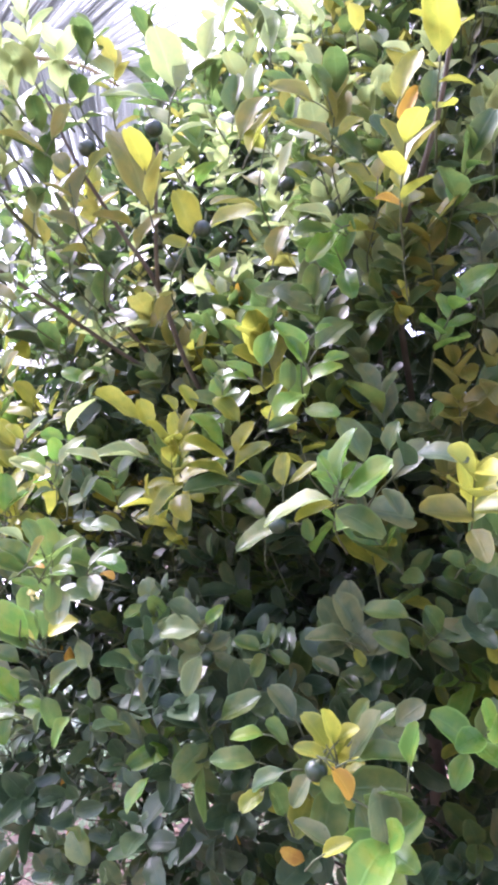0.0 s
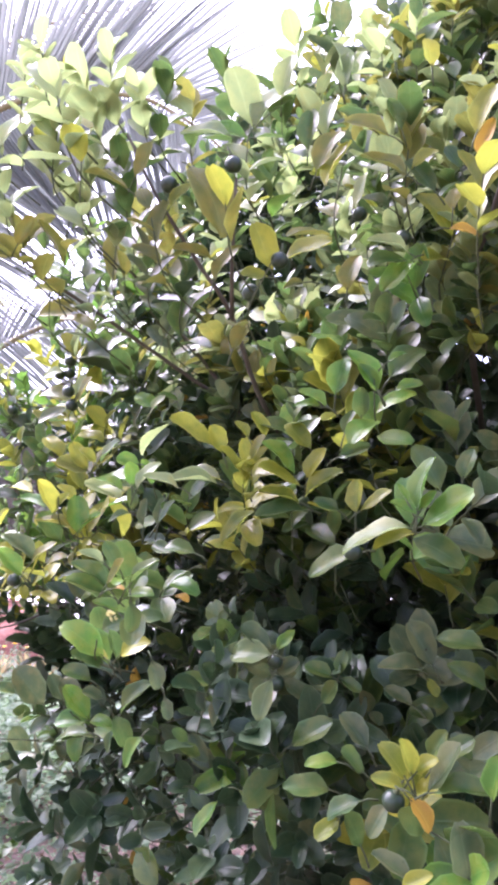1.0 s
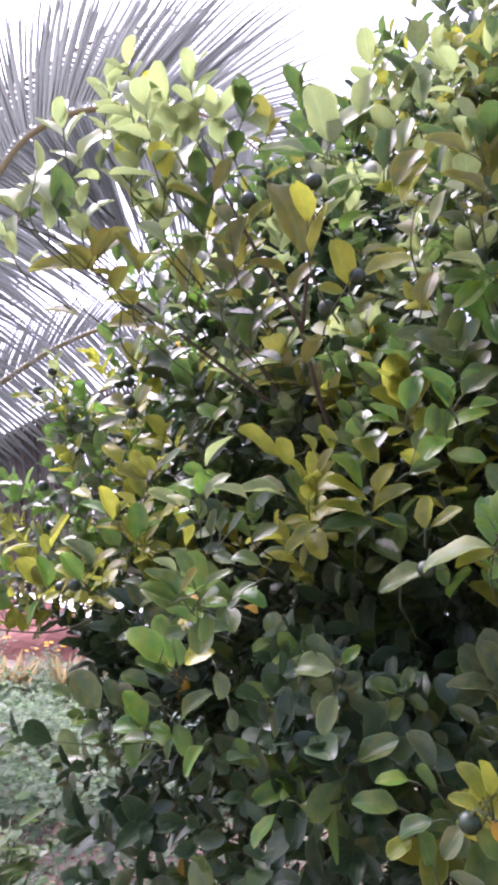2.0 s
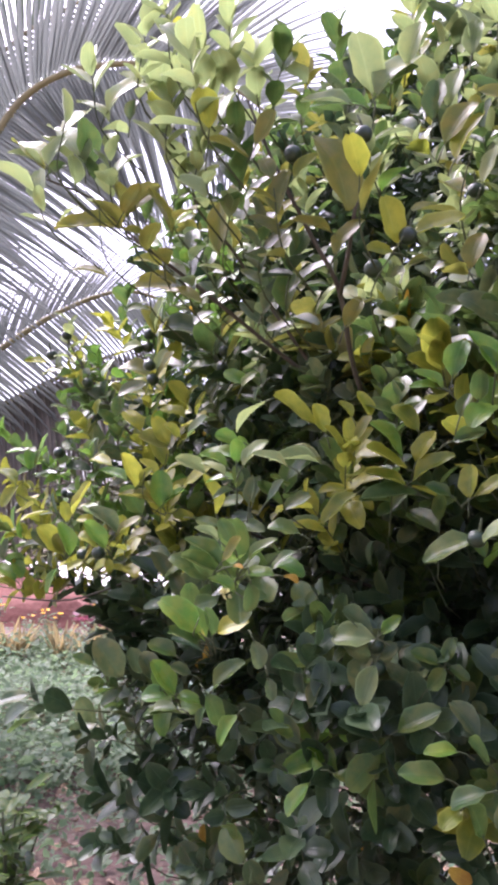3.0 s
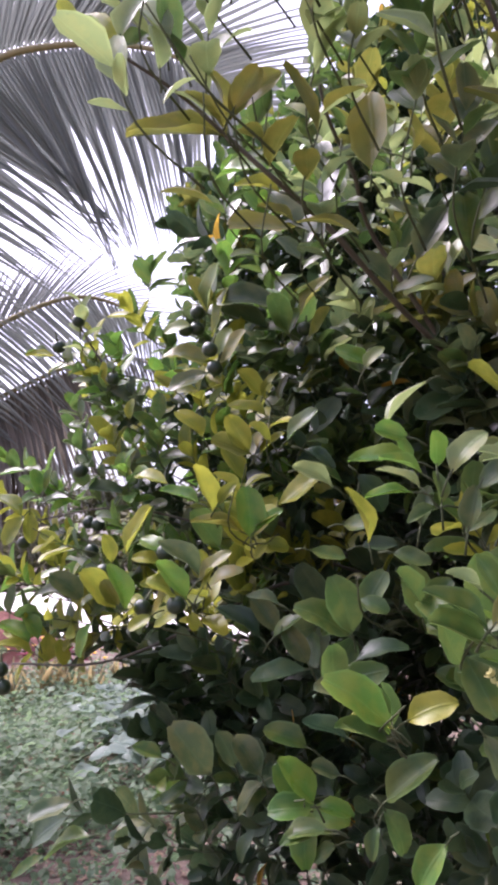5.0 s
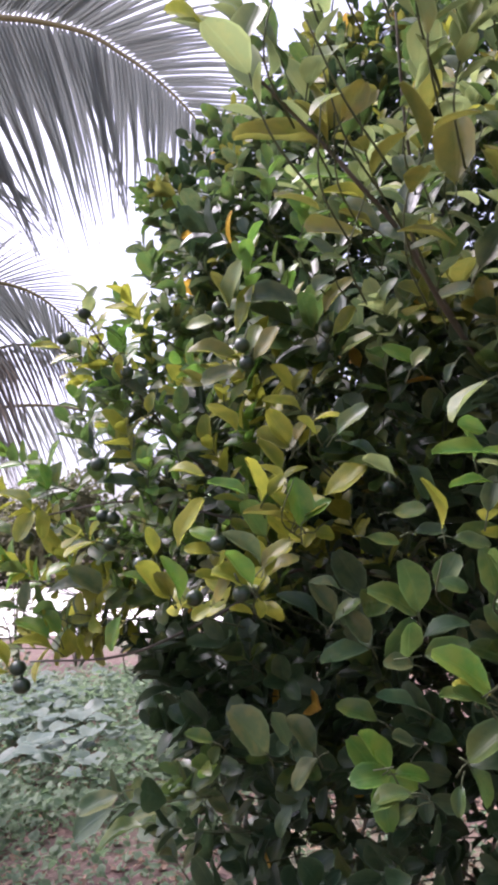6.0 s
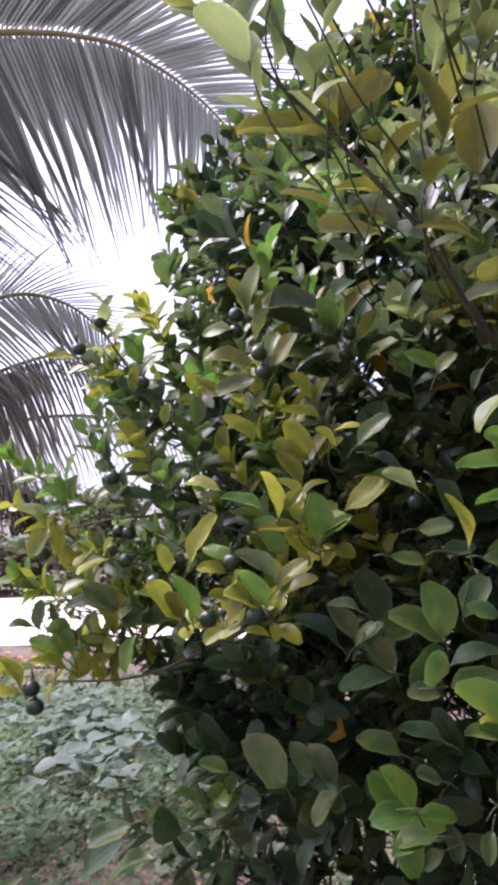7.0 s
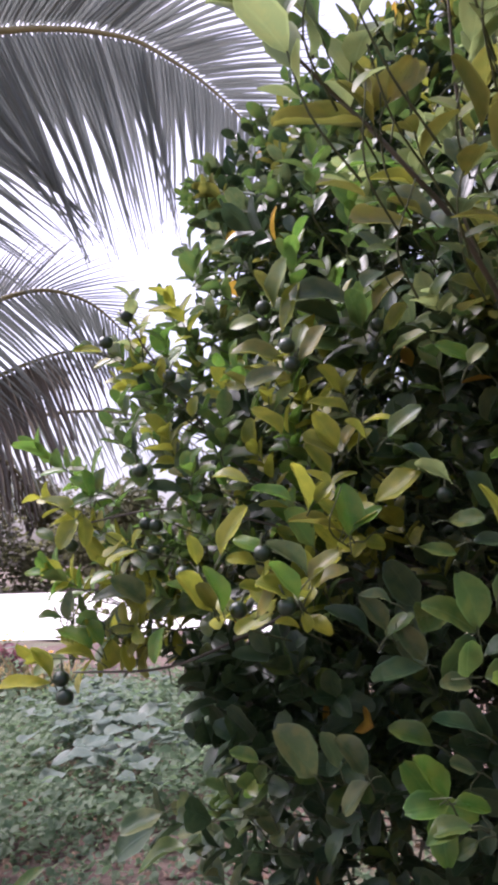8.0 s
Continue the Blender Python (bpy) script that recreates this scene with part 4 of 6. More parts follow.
leaf((-0.280, 1.050, 1.819), (-0.98, -0.08, 0.18), (0.17, -0.80, 0.80), 0.066, 'g')
leaf((-0.249, 1.080, 1.750), (-0.57, -0.50, 0.65), (0.71, -0.70, 0.31), 0.054, 'g')
leaf((-0.257, 1.080, 1.716), (0.49, -0.30, 0.81), (-0.43, -0.90, 0.15), 0.063, 'g')
leaf((-0.011, 0.900, 1.850), (0.45, -0.33, 0.83), (-0.42, -0.90, 0.09), 0.058, 'o')
leaf((-0.000, 0.890, 1.825), (0.45, 0.02, 0.89), (-0.62, -0.71, 0.55), 0.066, 'y')
leaf((0.076, 0.900, 1.888), (-0.88, -0.24, 0.40), (0.36, -0.90, 0.46), 0.058, 'o')
leaf((0.094, 0.900, 1.835), (-0.82, 0.03, 0.58), (0.34, -0.78, 0.74), 0.062, 'o')
leaf((0.091, 0.920, 1.906), (-0.32, -0.46, 0.83), (0.53, -0.81, -0.03), 0.041, 'm')
leaf((0.158, 0.930, 1.853), (-0.36, -0.34, 0.87), (0.30, -0.93, -0.01), 0.036, 'm')
leaf((0.146, 0.920, 1.796), (0.11, -0.11, 0.99), (-0.49, -0.87, 0.18), 0.036, 'o')
leaf((0.139, 0.900, 1.764), (0.98, 0.06, -0.17), (0.14, -0.85, 0.73), 0.036, 'a')
leaf((0.099, 0.950, 1.752), (-0.78, -0.20, -0.59), (0.09, -0.97, 0.44), 0.054, 'b')
leaf((0.096, 0.950, 1.760), (-0.83, -0.38, 0.41), (0.51, -0.81, 0.50), 0.056, 'p')
leaf((0.092, 0.950, 1.751), (-0.92, -0.40, 0.00), (0.34, -0.78, 0.75), 0.050, 'm')
leaf((0.020, 0.950, 1.718), (0.17, -0.19, 0.97), (-0.37, -0.92, 0.10), 0.052, 'o')
leaf((-0.055, 0.920, 1.968), (0.20, -0.48, 0.85), (-0.46, -0.81, -0.13), 0.054, 'p')
leaf((-0.024, 0.930, 1.900), (0.07, 0.00, 1.00), (-0.31, -0.95, 0.24), 0.058, 'm')
leaf((0.022, 0.950, 2.011), (-0.09, 0.02, 1.00), (0.58, -0.81, 0.29), 0.063, 'p')
leaf((0.056, 0.930, 1.917), (-0.79, -0.42, 0.44), (0.49, -0.87, 0.26), 0.049, 'm')
leaf((0.102, 0.930, 1.859), (0.73, -0.35, 0.59), (-0.50, -0.86, 0.32), 0.037, 'y')
leaf((0.074, 0.950, 1.821), (-0.79, 0.00, 0.61), (0.22, -0.93, 0.51), 0.043, 'g')
leaf((0.033, 0.930, 1.814), (0.41, -0.11, 0.91), (-0.73, -0.64, 0.47), 0.044, 'p')
leaf((0.128, 0.940, 1.832), (-0.62, 0.00, 0.79), (0.31, -0.92, 0.46), 0.052, 'm')
leaf((0.178, 0.850, 1.870), (-0.60, -0.31, 0.73), (0.43, -0.90, 0.19), 0.038, 'o')
leaf((0.185, 0.850, 1.896), (-0.87, -0.42, 0.26), (0.46, -0.88, 0.33), 0.038, 'p')
leaf((0.128, 0.900, 1.970), (-0.08, -0.38, 0.92), (0.52, -0.80, -0.06), 0.037, 'y')
leaf((0.165, 0.830, 1.835), (0.36, 0.00, 0.93), (-0.48, -0.86, 0.41), 0.063, 'y')
leaf((0.170, 0.850, 1.817), (0.33, -0.39, 0.86), (-0.71, -0.70, 0.17), 0.043, 'a')
leaf((0.086, 0.940, 2.014), (-0.20, -0.36, 0.91), (0.63, -0.76, 0.06), 0.031, 'p')
leaf((0.002, 0.980, 1.595), (0.18, -0.24, 0.95), (-0.38, -0.91, 0.06), 0.049, 'b')
leaf((0.054, 0.970, 1.597), (-0.46, -0.25, 0.85), (0.55, -0.83, 0.27), 0.063, 'b')
leaf((0.053, 0.960, 1.593), (-0.44, -0.25, 0.86), (0.43, -0.90, 0.18), 0.041, 'b')
leaf((0.068, 0.980, 1.613), (0.63, 0.06, 0.77), (-0.19, -0.95, 0.45), 0.062, 'm')
leaf((0.074, 0.970, 1.596), (0.91, -0.37, 0.17), (-0.41, -0.86, 0.53), 0.035, 'b')
leaf((0.032, 0.990, 1.567), (0.05, -0.50, 0.87), (-0.43, -0.80, -0.21), 0.040, 'm')
leaf((-0.015, 0.970, 1.579), (-0.98, 0.08, 0.17), (0.06, -0.70, 0.94), 0.036, 'b')
leaf((-0.008, 0.970, 1.579), (-0.79, 0.05, 0.61), (0.40, -0.72, 0.79), 0.044, 'b')
leaf((0.011, 0.990, 1.547), (0.31, 0.10, 0.94), (-0.55, -0.79, 0.49), 0.038, 'm')
leaf((0.003, 1.000, 1.520), (0.91, -0.23, 0.35), (-0.31, -0.93, 0.41), 0.043, 'm')
leaf((0.068, 0.960, 1.629), (0.83, 0.08, 0.55), (-0.23, -0.86, 0.68), 0.025, 'b')
leaf((0.183, 0.900, 1.860), (0.45, 0.06, 0.89), (-0.50, -0.81, 0.53), 0.016, 'm')
leaf((-0.171, 1.050, 1.548), (-0.80, -0.39, 0.46), (0.60, -0.51, 0.84), 0.070, 'y')
leaf((-0.158, 1.050, 1.536), (-0.38, -0.05, 0.92), (0.56, -0.81, 0.41), 0.042, 'y')
leaf((-0.123, 1.050, 1.558), (-0.50, 0.03, 0.87), (0.44, -0.85, 0.50), 0.032, 'y')
leaf((-0.099, 1.050, 1.557), (-0.36, -0.10, 0.93), (0.65, -0.74, 0.39), 0.042, 'y')
leaf((-0.037, 1.040, 1.538), (-0.60, -0.19, 0.78), (0.45, -0.88, 0.36), 0.049, 'y')
leaf((-0.058, 1.030, 1.504), (-0.49, -0.33, 0.81), (0.84, -0.43, 0.56), 0.061, 'b')
leaf((-0.040, 1.030, 1.496), (0.30, -0.28, 0.91), (-0.63, -0.78, 0.19), 0.049, 'y')
leaf((-0.051, 1.030, 1.489), (-0.87, -0.37, 0.33), (0.49, -0.55, 0.90), 0.060, 'y')
leaf((-0.044, 1.030, 1.474), (0.71, -0.42, 0.56), (-0.66, -0.68, 0.55), 0.064, 'y')
leaf((-0.051, 1.030, 1.467), (-0.94, -0.13, 0.33), (0.34, -0.57, 0.97), 0.055, 'y')
leaf((-0.040, 1.030, 1.456), (-0.94, -0.33, -0.01), (0.19, -0.57, 1.02), 0.070, 'm')
leaf((-0.114, 1.050, 1.458), (-0.76, 0.00, -0.65), (-0.42, -0.76, 0.72), 0.063, 'y')
leaf((0.002, 1.000, 1.453), (-0.72, -0.46, 0.52), (0.64, -0.72, 0.47), 0.035, 'm')
leaf((0.022, 1.000, 1.450), (0.02, 0.07, 1.00), (-0.55, -0.83, 0.29), 0.045, 'y')
leaf((0.029, 1.000, 1.453), (0.88, -0.07, 0.46), (-0.41, -0.61, 0.90), 0.043, 'y')
leaf((-0.166, 1.070, 1.503), (-0.89, 0.07, 0.45), (0.35, -0.53, 0.99), 0.057, 'o')
leaf((0.030, 0.950, 1.401), (-0.94, 0.06, -0.33), (-0.29, -0.65, 0.92), 0.069, 'm')
leaf((0.090, 0.790, 1.436), (0.18, 0.05, 0.98), (-0.77, -0.61, 0.39), 0.057, 'b')
leaf((0.090, 0.790, 1.431), (-0.85, -0.14, 0.51), (0.42, -0.76, 0.72), 0.029, 'b')
leaf((0.092, 0.790, 1.436), (0.56, -0.48, 0.68), (-0.75, -0.64, 0.38), 0.025, 'b')
leaf((0.084, 0.790, 1.421), (-1.00, -0.04, -0.04), (-0.02, -0.44, 1.12), 0.071, 'p')
leaf((0.094, 0.790, 1.423), (0.82, -0.39, 0.41), (-0.54, -0.76, 0.58), 0.056, 'b')
leaf((0.089, 0.800, 1.416), (-0.91, -0.31, -0.29), (-0.08, -0.54, 1.06), 0.045, 'y')
leaf((0.081, 0.790, 1.444), (-0.45, -0.10, 0.89), (0.62, -0.75, 0.45), 0.020, 'b')
leaf((0.121, 0.950, 1.471), (-0.44, -0.18, 0.88), (0.39, -0.92, 0.23), 0.061, 'm')
leaf((0.146, 0.950, 1.483), (0.18, -0.26, 0.95), (-0.54, -0.83, 0.10), 0.039, 'm')
leaf((-0.086, 1.020, 1.277), (-0.99, 0.08, 0.08), (-0.02, -0.82, 0.79), 0.059, 'p')
leaf((-0.079, 1.020, 1.284), (0.70, -0.12, 0.70), (-0.37, -0.90, 0.44), 0.033, 'b')
leaf((-0.086, 1.020, 1.247), (-0.30, -0.30, -0.91), (-0.24, -0.90, 0.59), 0.051, 'p')
leaf((-0.091, 1.050, 1.281), (-0.77, -0.34, 0.54), (0.62, -0.63, 0.69), 0.050, 'g')
leaf((-0.077, 1.050, 1.246), (0.74, 0.02, -0.67), (0.43, -0.78, 0.67), 0.043, 'g')
leaf((-0.010, 1.020, 1.253), (-0.88, -0.21, 0.43), (0.41, -0.79, 0.68), 0.038, 'm')
leaf((-0.003, 1.020, 1.256), (0.23, 0.00, 0.97), (-0.40, -0.91, 0.31), 0.031, 'm')
leaf((0.000, 1.020, 1.253), (0.83, -0.28, -0.48), (0.11, -0.77, 0.84), 0.029, 'm')
leaf((-0.024, 1.020, 1.223), (0.62, -0.34, 0.71), (-0.56, -0.82, 0.32), 0.035, 'm')
leaf((-0.059, 1.000, 1.177), (0.82, -0.17, 0.55), (-0.51, -0.66, 0.78), 0.060, 'm')
leaf((0.031, 0.980, 1.183), (-0.54, 0.00, 0.84), (0.49, -0.81, 0.54), 0.048, 'g')
leaf((0.103, 1.000, 1.263), (-0.88, -0.36, 0.31), (0.47, -0.58, 0.88), 0.064, 'g')
leaf((0.108, 1.000, 1.272), (-0.50, -0.02, 0.86), (0.42, -0.88, 0.44), 0.056, 'g')
leaf((0.100, 1.000, 1.259), (0.43, 0.09, -0.90), (0.46, -0.88, 0.36), 0.023, 'y')
leaf((0.083, 1.020, 1.224), (-0.84, 0.00, 0.55), (0.31, -0.82, 0.70), 0.038, 'g')
leaf((0.165, 0.980, 1.295), (-0.91, 0.02, 0.40), (0.29, -0.68, 0.90), 0.057, 'm')
leaf((0.163, 0.980, 1.252), (-0.68, -0.43, 0.59), (0.60, -0.79, 0.35), 0.054, 'm')
leaf((0.072, 0.820, 1.195), (-0.49, -0.10, 0.87), (0.58, -0.78, 0.45), 0.039, 'y')
leaf((0.070, 0.820, 1.186), (-0.93, 0.03, 0.37), (0.27, -0.63, 0.95), 0.032, 'y')
leaf((0.077, 0.820, 1.198), (-0.21, -0.39, 0.90), (0.69, -0.71, 0.07), 0.039, 'y')
leaf((0.080, 0.820, 1.200), (0.64, -0.30, 0.71), (-0.69, -0.64, 0.57), 0.027, 'y')
leaf((0.092, 0.820, 1.187), (0.60, -0.30, 0.74), (-0.74, -0.56, 0.60), 0.053, 'g')
leaf((0.096, 0.800, 1.191), (0.96, -0.18, 0.21), (-0.27, -0.38, 1.11), 0.056, 'm')
leaf((0.074, 0.810, 1.182), (0.68, -0.25, -0.68), (0.40, -0.65, 0.86), 0.032, 'a')
leaf((0.056, 0.840, 1.167), (-0.69, -0.21, -0.69), (-0.36, -0.73, 0.80), 0.038, 'g')
leaf((0.029, 0.860, 1.162), (-0.95, -0.02, -0.32), (-0.24, -0.63, 0.96), 0.040, 'm')
leaf((0.007, 0.870, 1.142), (-0.67, -0.51, -0.54), (-0.08, -0.68, 0.95), 0.031, 'y')
leaf((0.032, 0.870, 1.185), (-0.64, -0.42, 0.64), (0.74, -0.57, 0.58), 0.036, 'm')
leaf((0.005, 0.900, 1.186), (-0.89, -0.40, 0.22), (0.40, -0.45, 1.02), 0.037, 'b')
leaf((-0.006, 0.920, 1.153), (-0.86, -0.40, 0.32), (0.51, -0.60, 0.84), 0.052, 'm')
leaf((0.094, 0.860, 1.204), (0.44, -0.39, 0.81), (-0.67, -0.74, 0.23), 0.036, 'm')
leaf((0.104, 0.850, 1.204), (0.80, 0.10, 0.59), (-0.39, -0.65, 0.87), 0.041, 'm')
leaf((0.074, 0.800, 1.116), (-0.81, 0.02, 0.59), (0.49, -0.52, 0.92), 0.041, 'g')
leaf((0.120, 0.780, 1.130), (-0.08, -0.36, 0.93), (0.43, -0.86, -0.07), 0.050, 'g')
leaf((0.065, 0.780, 1.119), (0.81, -0.19, 0.55), (-0.52, -0.68, 0.74), 0.031, 'y')
leaf((0.027, 0.880, 1.114), (-0.40, -0.27, 0.88), (0.66, -0.75, 0.29), 0.038, 'm')
leaf((0.141, 0.780, 1.192), (0.12, -0.27, 0.96), (-0.82, -0.57, 0.16), 0.041, 'b')
leaf((-0.142, 1.100, 1.094), (0.93, -0.27, -0.26), (0.05, -0.60, 1.02), 0.077, 'm')
leaf((-0.172, 1.100, 1.078), (-0.51, -0.10, -0.85), (-0.53, -0.74, 0.63), 0.049, 'b')
leaf((-0.111, 1.100, 1.099), (-0.40, -0.14, 0.91), (0.67, -0.72, 0.40), 0.028, 'g')
leaf((-0.173, 1.150, 1.130), (-0.22, -0.26, 0.94), (0.88, -0.46, 0.30), 0.058, 'd')
leaf((-0.158, 1.020, 1.493), (-0.90, -0.41, 0.18), (0.40, -0.54, 0.96), 0.071, 'p')
leaf((-0.275, 1.100, 1.501), (-0.29, -0.31, 0.91), (0.72, -0.70, 0.21), 0.042, 'b')
leaf((-0.351, 1.150, 1.490), (-0.76, -0.47, 0.45), (0.64, -0.65, 0.63), 0.054, 'p')
leaf((-0.265, 1.100, 1.443), (0.24, -0.14, 0.96), (-0.45, -0.89, 0.20), 0.042, 'g')
leaf((-0.181, 1.000, 1.401), (-0.94, -0.05, 0.34), (0.29, -0.66, 0.92), 0.044, 'm')
leaf((-0.174, 0.950, 1.380), (-0.81, -0.26, -0.52), (-0.27, -0.63, 0.95), 0.038, 'm')
leaf((-0.191, 0.950, 1.350), (0.92, -0.37, -0.09), (-0.08, -0.43, 1.12), 0.022, 'a')
leaf((-0.430, 1.250, 1.559), (-0.54, -0.43, 0.73), (0.72, -0.69, 0.34), 0.037, 'y')
leaf((-0.498, 1.250, 1.482), (0.62, -0.24, 0.75), (-0.39, -0.92, 0.25), 0.037, 'y')
leaf((-0.418, 1.200, 1.361), (-0.90, -0.12, 0.41), (0.41, -0.56, 0.94), 0.041, 'g')
leaf((-0.489, 0.950, 1.895), (-0.52, -0.01, 0.85), (0.73, -0.51, 0.66), 0.094, 'p')
leaf((-0.506, 0.950, 1.896), (-0.58, -0.32, 0.75), (0.78, -0.47, 0.63), 0.062, 'p')
leaf((-0.493, 0.960, 1.893), (-0.15, 0.00, 0.99), (0.95, -0.26, 0.36), 0.074, 'm')
leaf((-0.456, 0.940, 1.961), (0.52, -0.12, 0.85), (-0.26, -0.96, 0.25), 0.077, 'p')
leaf((-0.451, 0.940, 1.948), (-0.62, -0.29, 0.73), (0.69, -0.64, 0.56), 0.059, 'p')
leaf((-0.426, 0.950, 1.952), (0.19, -0.31, 0.93), (-0.05, -0.95, -0.09), 0.032, 'g')
leaf((-0.097, 0.930, 1.941), (-0.28, -0.23, 0.93), (0.53, -0.84, 0.18), 0.075, 'p')
leaf((-0.092, 0.920, 1.933), (0.50, -0.07, 0.86), (-0.38, -0.91, 0.37), 0.086, 'p')
leaf((-0.076, 0.930, 1.953), (0.87, -0.26, 0.41), (-0.39, -0.87, 0.51), 0.039, 'm')
leaf((-0.099, 0.920, 1.919), (-0.97, -0.07, 0.21), (0.15, -0.90, 0.63), 0.071, 'b')
leaf((-0.182, 0.950, 1.979), (-0.55, -0.25, 0.80), (0.39, -0.92, 0.20), 0.053, 'p')
leaf((-0.005, 0.950, 1.929), (0.12, -0.42, 0.90), (-0.46, -0.82, -0.10), 0.050, 'p')
leaf((0.022, 0.950, 1.994), (0.08, -0.19, 0.98), (-0.54, -0.84, 0.11), 0.048, 'p')
leaf((-0.303, 1.000, 1.775), (0.08, -0.07, 0.99), (-0.64, -0.77, 0.22), 0.071, 'o')
leaf((-0.408, 1.220, 1.555), (0.65, -0.46, 0.60), (-0.71, -0.64, 0.51), 0.057, 'm')
leaf((-0.305, 1.200, 1.638), (-0.74, -0.23, 0.64), (0.34, -0.94, 0.28), 0.049, 'b')
leaf((-0.311, 1.190, 1.632), (0.50, -0.25, 0.83), (-0.57, -0.82, 0.32), 0.036, 'p')
leaf((-0.252, 1.100, 1.590), (-0.84, 0.05, -0.54), (-0.49, -0.48, 0.94), 0.064, 'p')
leaf((-0.268, 1.150, 1.627), (-0.61, 0.07, -0.79), (-0.56, -0.73, 0.60), 0.029, 'g')
leaf((-0.389, 1.250, 1.548), (0.85, -0.27, -0.46), (0.05, -0.81, 0.80), 0.048, 'd')
leaf((-0.391, 1.250, 1.522), (0.99, 0.06, -0.09), (0.11, -0.64, 0.98), 0.053, 'm')
leaf((-0.323, 1.200, 1.509), (0.63, -0.02, -0.78), (0.15, -0.98, 0.36), 0.055, 'd')
leaf((-0.344, 1.220, 1.452), (0.93, -0.36, -0.05), (-0.31, -0.85, 0.64), 0.042, 'm')
leaf((-0.322, 1.200, 1.426), (0.97, -0.22, 0.05), (-0.22, -0.87, 0.66), 0.040, 'd')
leaf((-0.290, 1.150, 1.417), (0.86, -0.44, -0.26), (-0.29, -0.83, 0.69), 0.043, 'm')
leaf((-0.382, 1.200, 1.422), (0.95, 0.00, -0.30), (0.20, -0.76, 0.84), 0.040, 'm')
leaf((-0.277, 1.050, 1.525), (-0.96, -0.09, 0.27), (0.14, -0.97, 0.40), 0.033, 'b')
leaf((-0.273, 1.050, 1.501), (-0.99, 0.05, 0.16), (0.08, -0.67, 0.95), 0.064, 'b')
leaf((-0.275, 1.050, 1.472), (-1.00, 0.00, 0.02), (0.02, -0.61, 1.01), 0.047, 'b')
leaf((-0.423, 1.220, 1.329), (-0.58, -0.08, 0.81), (0.36, -0.92, 0.39), 0.052, 'g')
leaf((-0.444, 1.220, 1.323), (-0.73, -0.05, 0.68), (0.43, -0.81, 0.62), 0.063, 'd')
leaf((-0.387, 1.200, 1.296), (-0.49, -0.15, 0.86), (0.15, -0.98, 0.13), 0.053, 'g')
leaf((-0.388, 1.200, 1.290), (-0.91, -0.39, -0.13), (0.10, -0.52, 1.07), 0.067, 'd')
leaf((-0.426, 1.200, 1.324), (0.69, -0.12, 0.71), (-0.63, -0.58, 0.73), 0.041, 'm')
leaf((-0.340, 1.150, 1.331), (-0.69, -0.42, 0.59), (0.65, -0.72, 0.48), 0.069, 'm')
leaf((-0.337, 1.150, 1.334), (-0.21, -0.37, 0.91), (0.28, -0.91, -0.09), 0.067, 'm')
leaf((-0.333, 1.150, 1.306), (0.87, -0.02, 0.49), (-0.43, -0.53, 0.95), 0.059, 'd')
leaf((-0.343, 1.170, 1.273), (-0.88, -0.40, 0.25), (0.47, -0.76, 0.66), 0.040, 'g')
leaf((-0.308, 1.020, 1.269), (-0.64, -0.36, 0.68), (0.63, -0.75, 0.41), 0.072, 'b')
leaf((-0.309, 1.020, 1.254), (-0.81, -0.36, 0.47), (0.59, -0.47, 0.87), 0.047, 'm')
leaf((-0.758, 1.450, 1.527), (0.99, 0.04, 0.10), (-0.05, -0.63, 0.99), 0.071, 'd')
leaf((-0.814, 1.470, 1.755), (-0.91, -0.41, 0.02), (0.29, -0.62, 0.95), 0.049, 'y')
leaf((-0.715, 1.450, 1.694), (0.10, -0.48, 0.87), (-0.61, -0.72, -0.11), 0.041, 'y')
leaf((-0.701, 1.450, 1.693), (0.92, 0.04, 0.38), (-0.22, -0.74, 0.85), 0.024, 'b')
leaf((-0.668, 1.420, 1.631), (0.08, -0.42, 0.90), (-0.37, -0.85, -0.15), 0.035, 'y')

hero_leaves = len(bulk["at"])

# limbs and long outer branches
def limb(points, r0, r1, name="branch"):
    part(name, tubes_mesh(name, [tube_data(smooth_path(np.array(points) - OFF, 5), r0, r1, 8)], BARK), tree)


for stem in range(4):
    a = 0.8 + stem * 1.6
    limb([(0.4 + 0.04 * math.cos(a), 2.0 + 0.04 * math.sin(a), -0.05), (0.4 + 0.1 * math.cos(a), 2.0 + 0.1 * math.sin(a), 0.45), (0.4 + 0.22 * math.cos(a), 2.0 + 0.22 * math.sin(a), 1.1), (0.4 + 0.34 * math.cos(a), 2.0 + 0.34 * math.sin(a), 1.9), (0.4 + 0.4 * math.cos(a + 0.2), 2.0 + 0.4 * math.sin(a + 0.2), 2.55)], 0.035, 0.007, "trunk")
for k in range(18):
    a = 2.7 + 3.3 * (k * 0.618 % 1.0)
    z0, reach = 0.35 + 1.5 * (k / 18), 0.8 if a > 3.6 else 0.62
    z1 = z0 + 0.25 + 0.35 * ((k * 0.37) % 1)
    bend = 0.25 * math.sin(k * 2.1)
    limb([(0.4 + 0.12 * math.cos(a), 2.0 + 0.12 * math.sin(a), z0), (0.4 + 0.5 * math.cos(a + bend), 2.0 + 0.5 * math.sin(a + bend), z0 + 0.5 * (z1 - z0) - 0.04), (0.4 + reach * math.cos(a), 2.0 + reach * math.sin(a), z1)], 0.005, 0.0016)
limb([(0.05, 1.55, 1.45), (-0.15, 1.32, 1.62), (-0.27, 1.17, 1.7), (-0.347, 1.06, 1.75), (-0.402, 1.01, 1.785), (-0.438, 0.985, 1.812), (-0.482, 0.97, 1.852), (-0.521, 0.91, 1.853)], 0.0042, 0.0014)
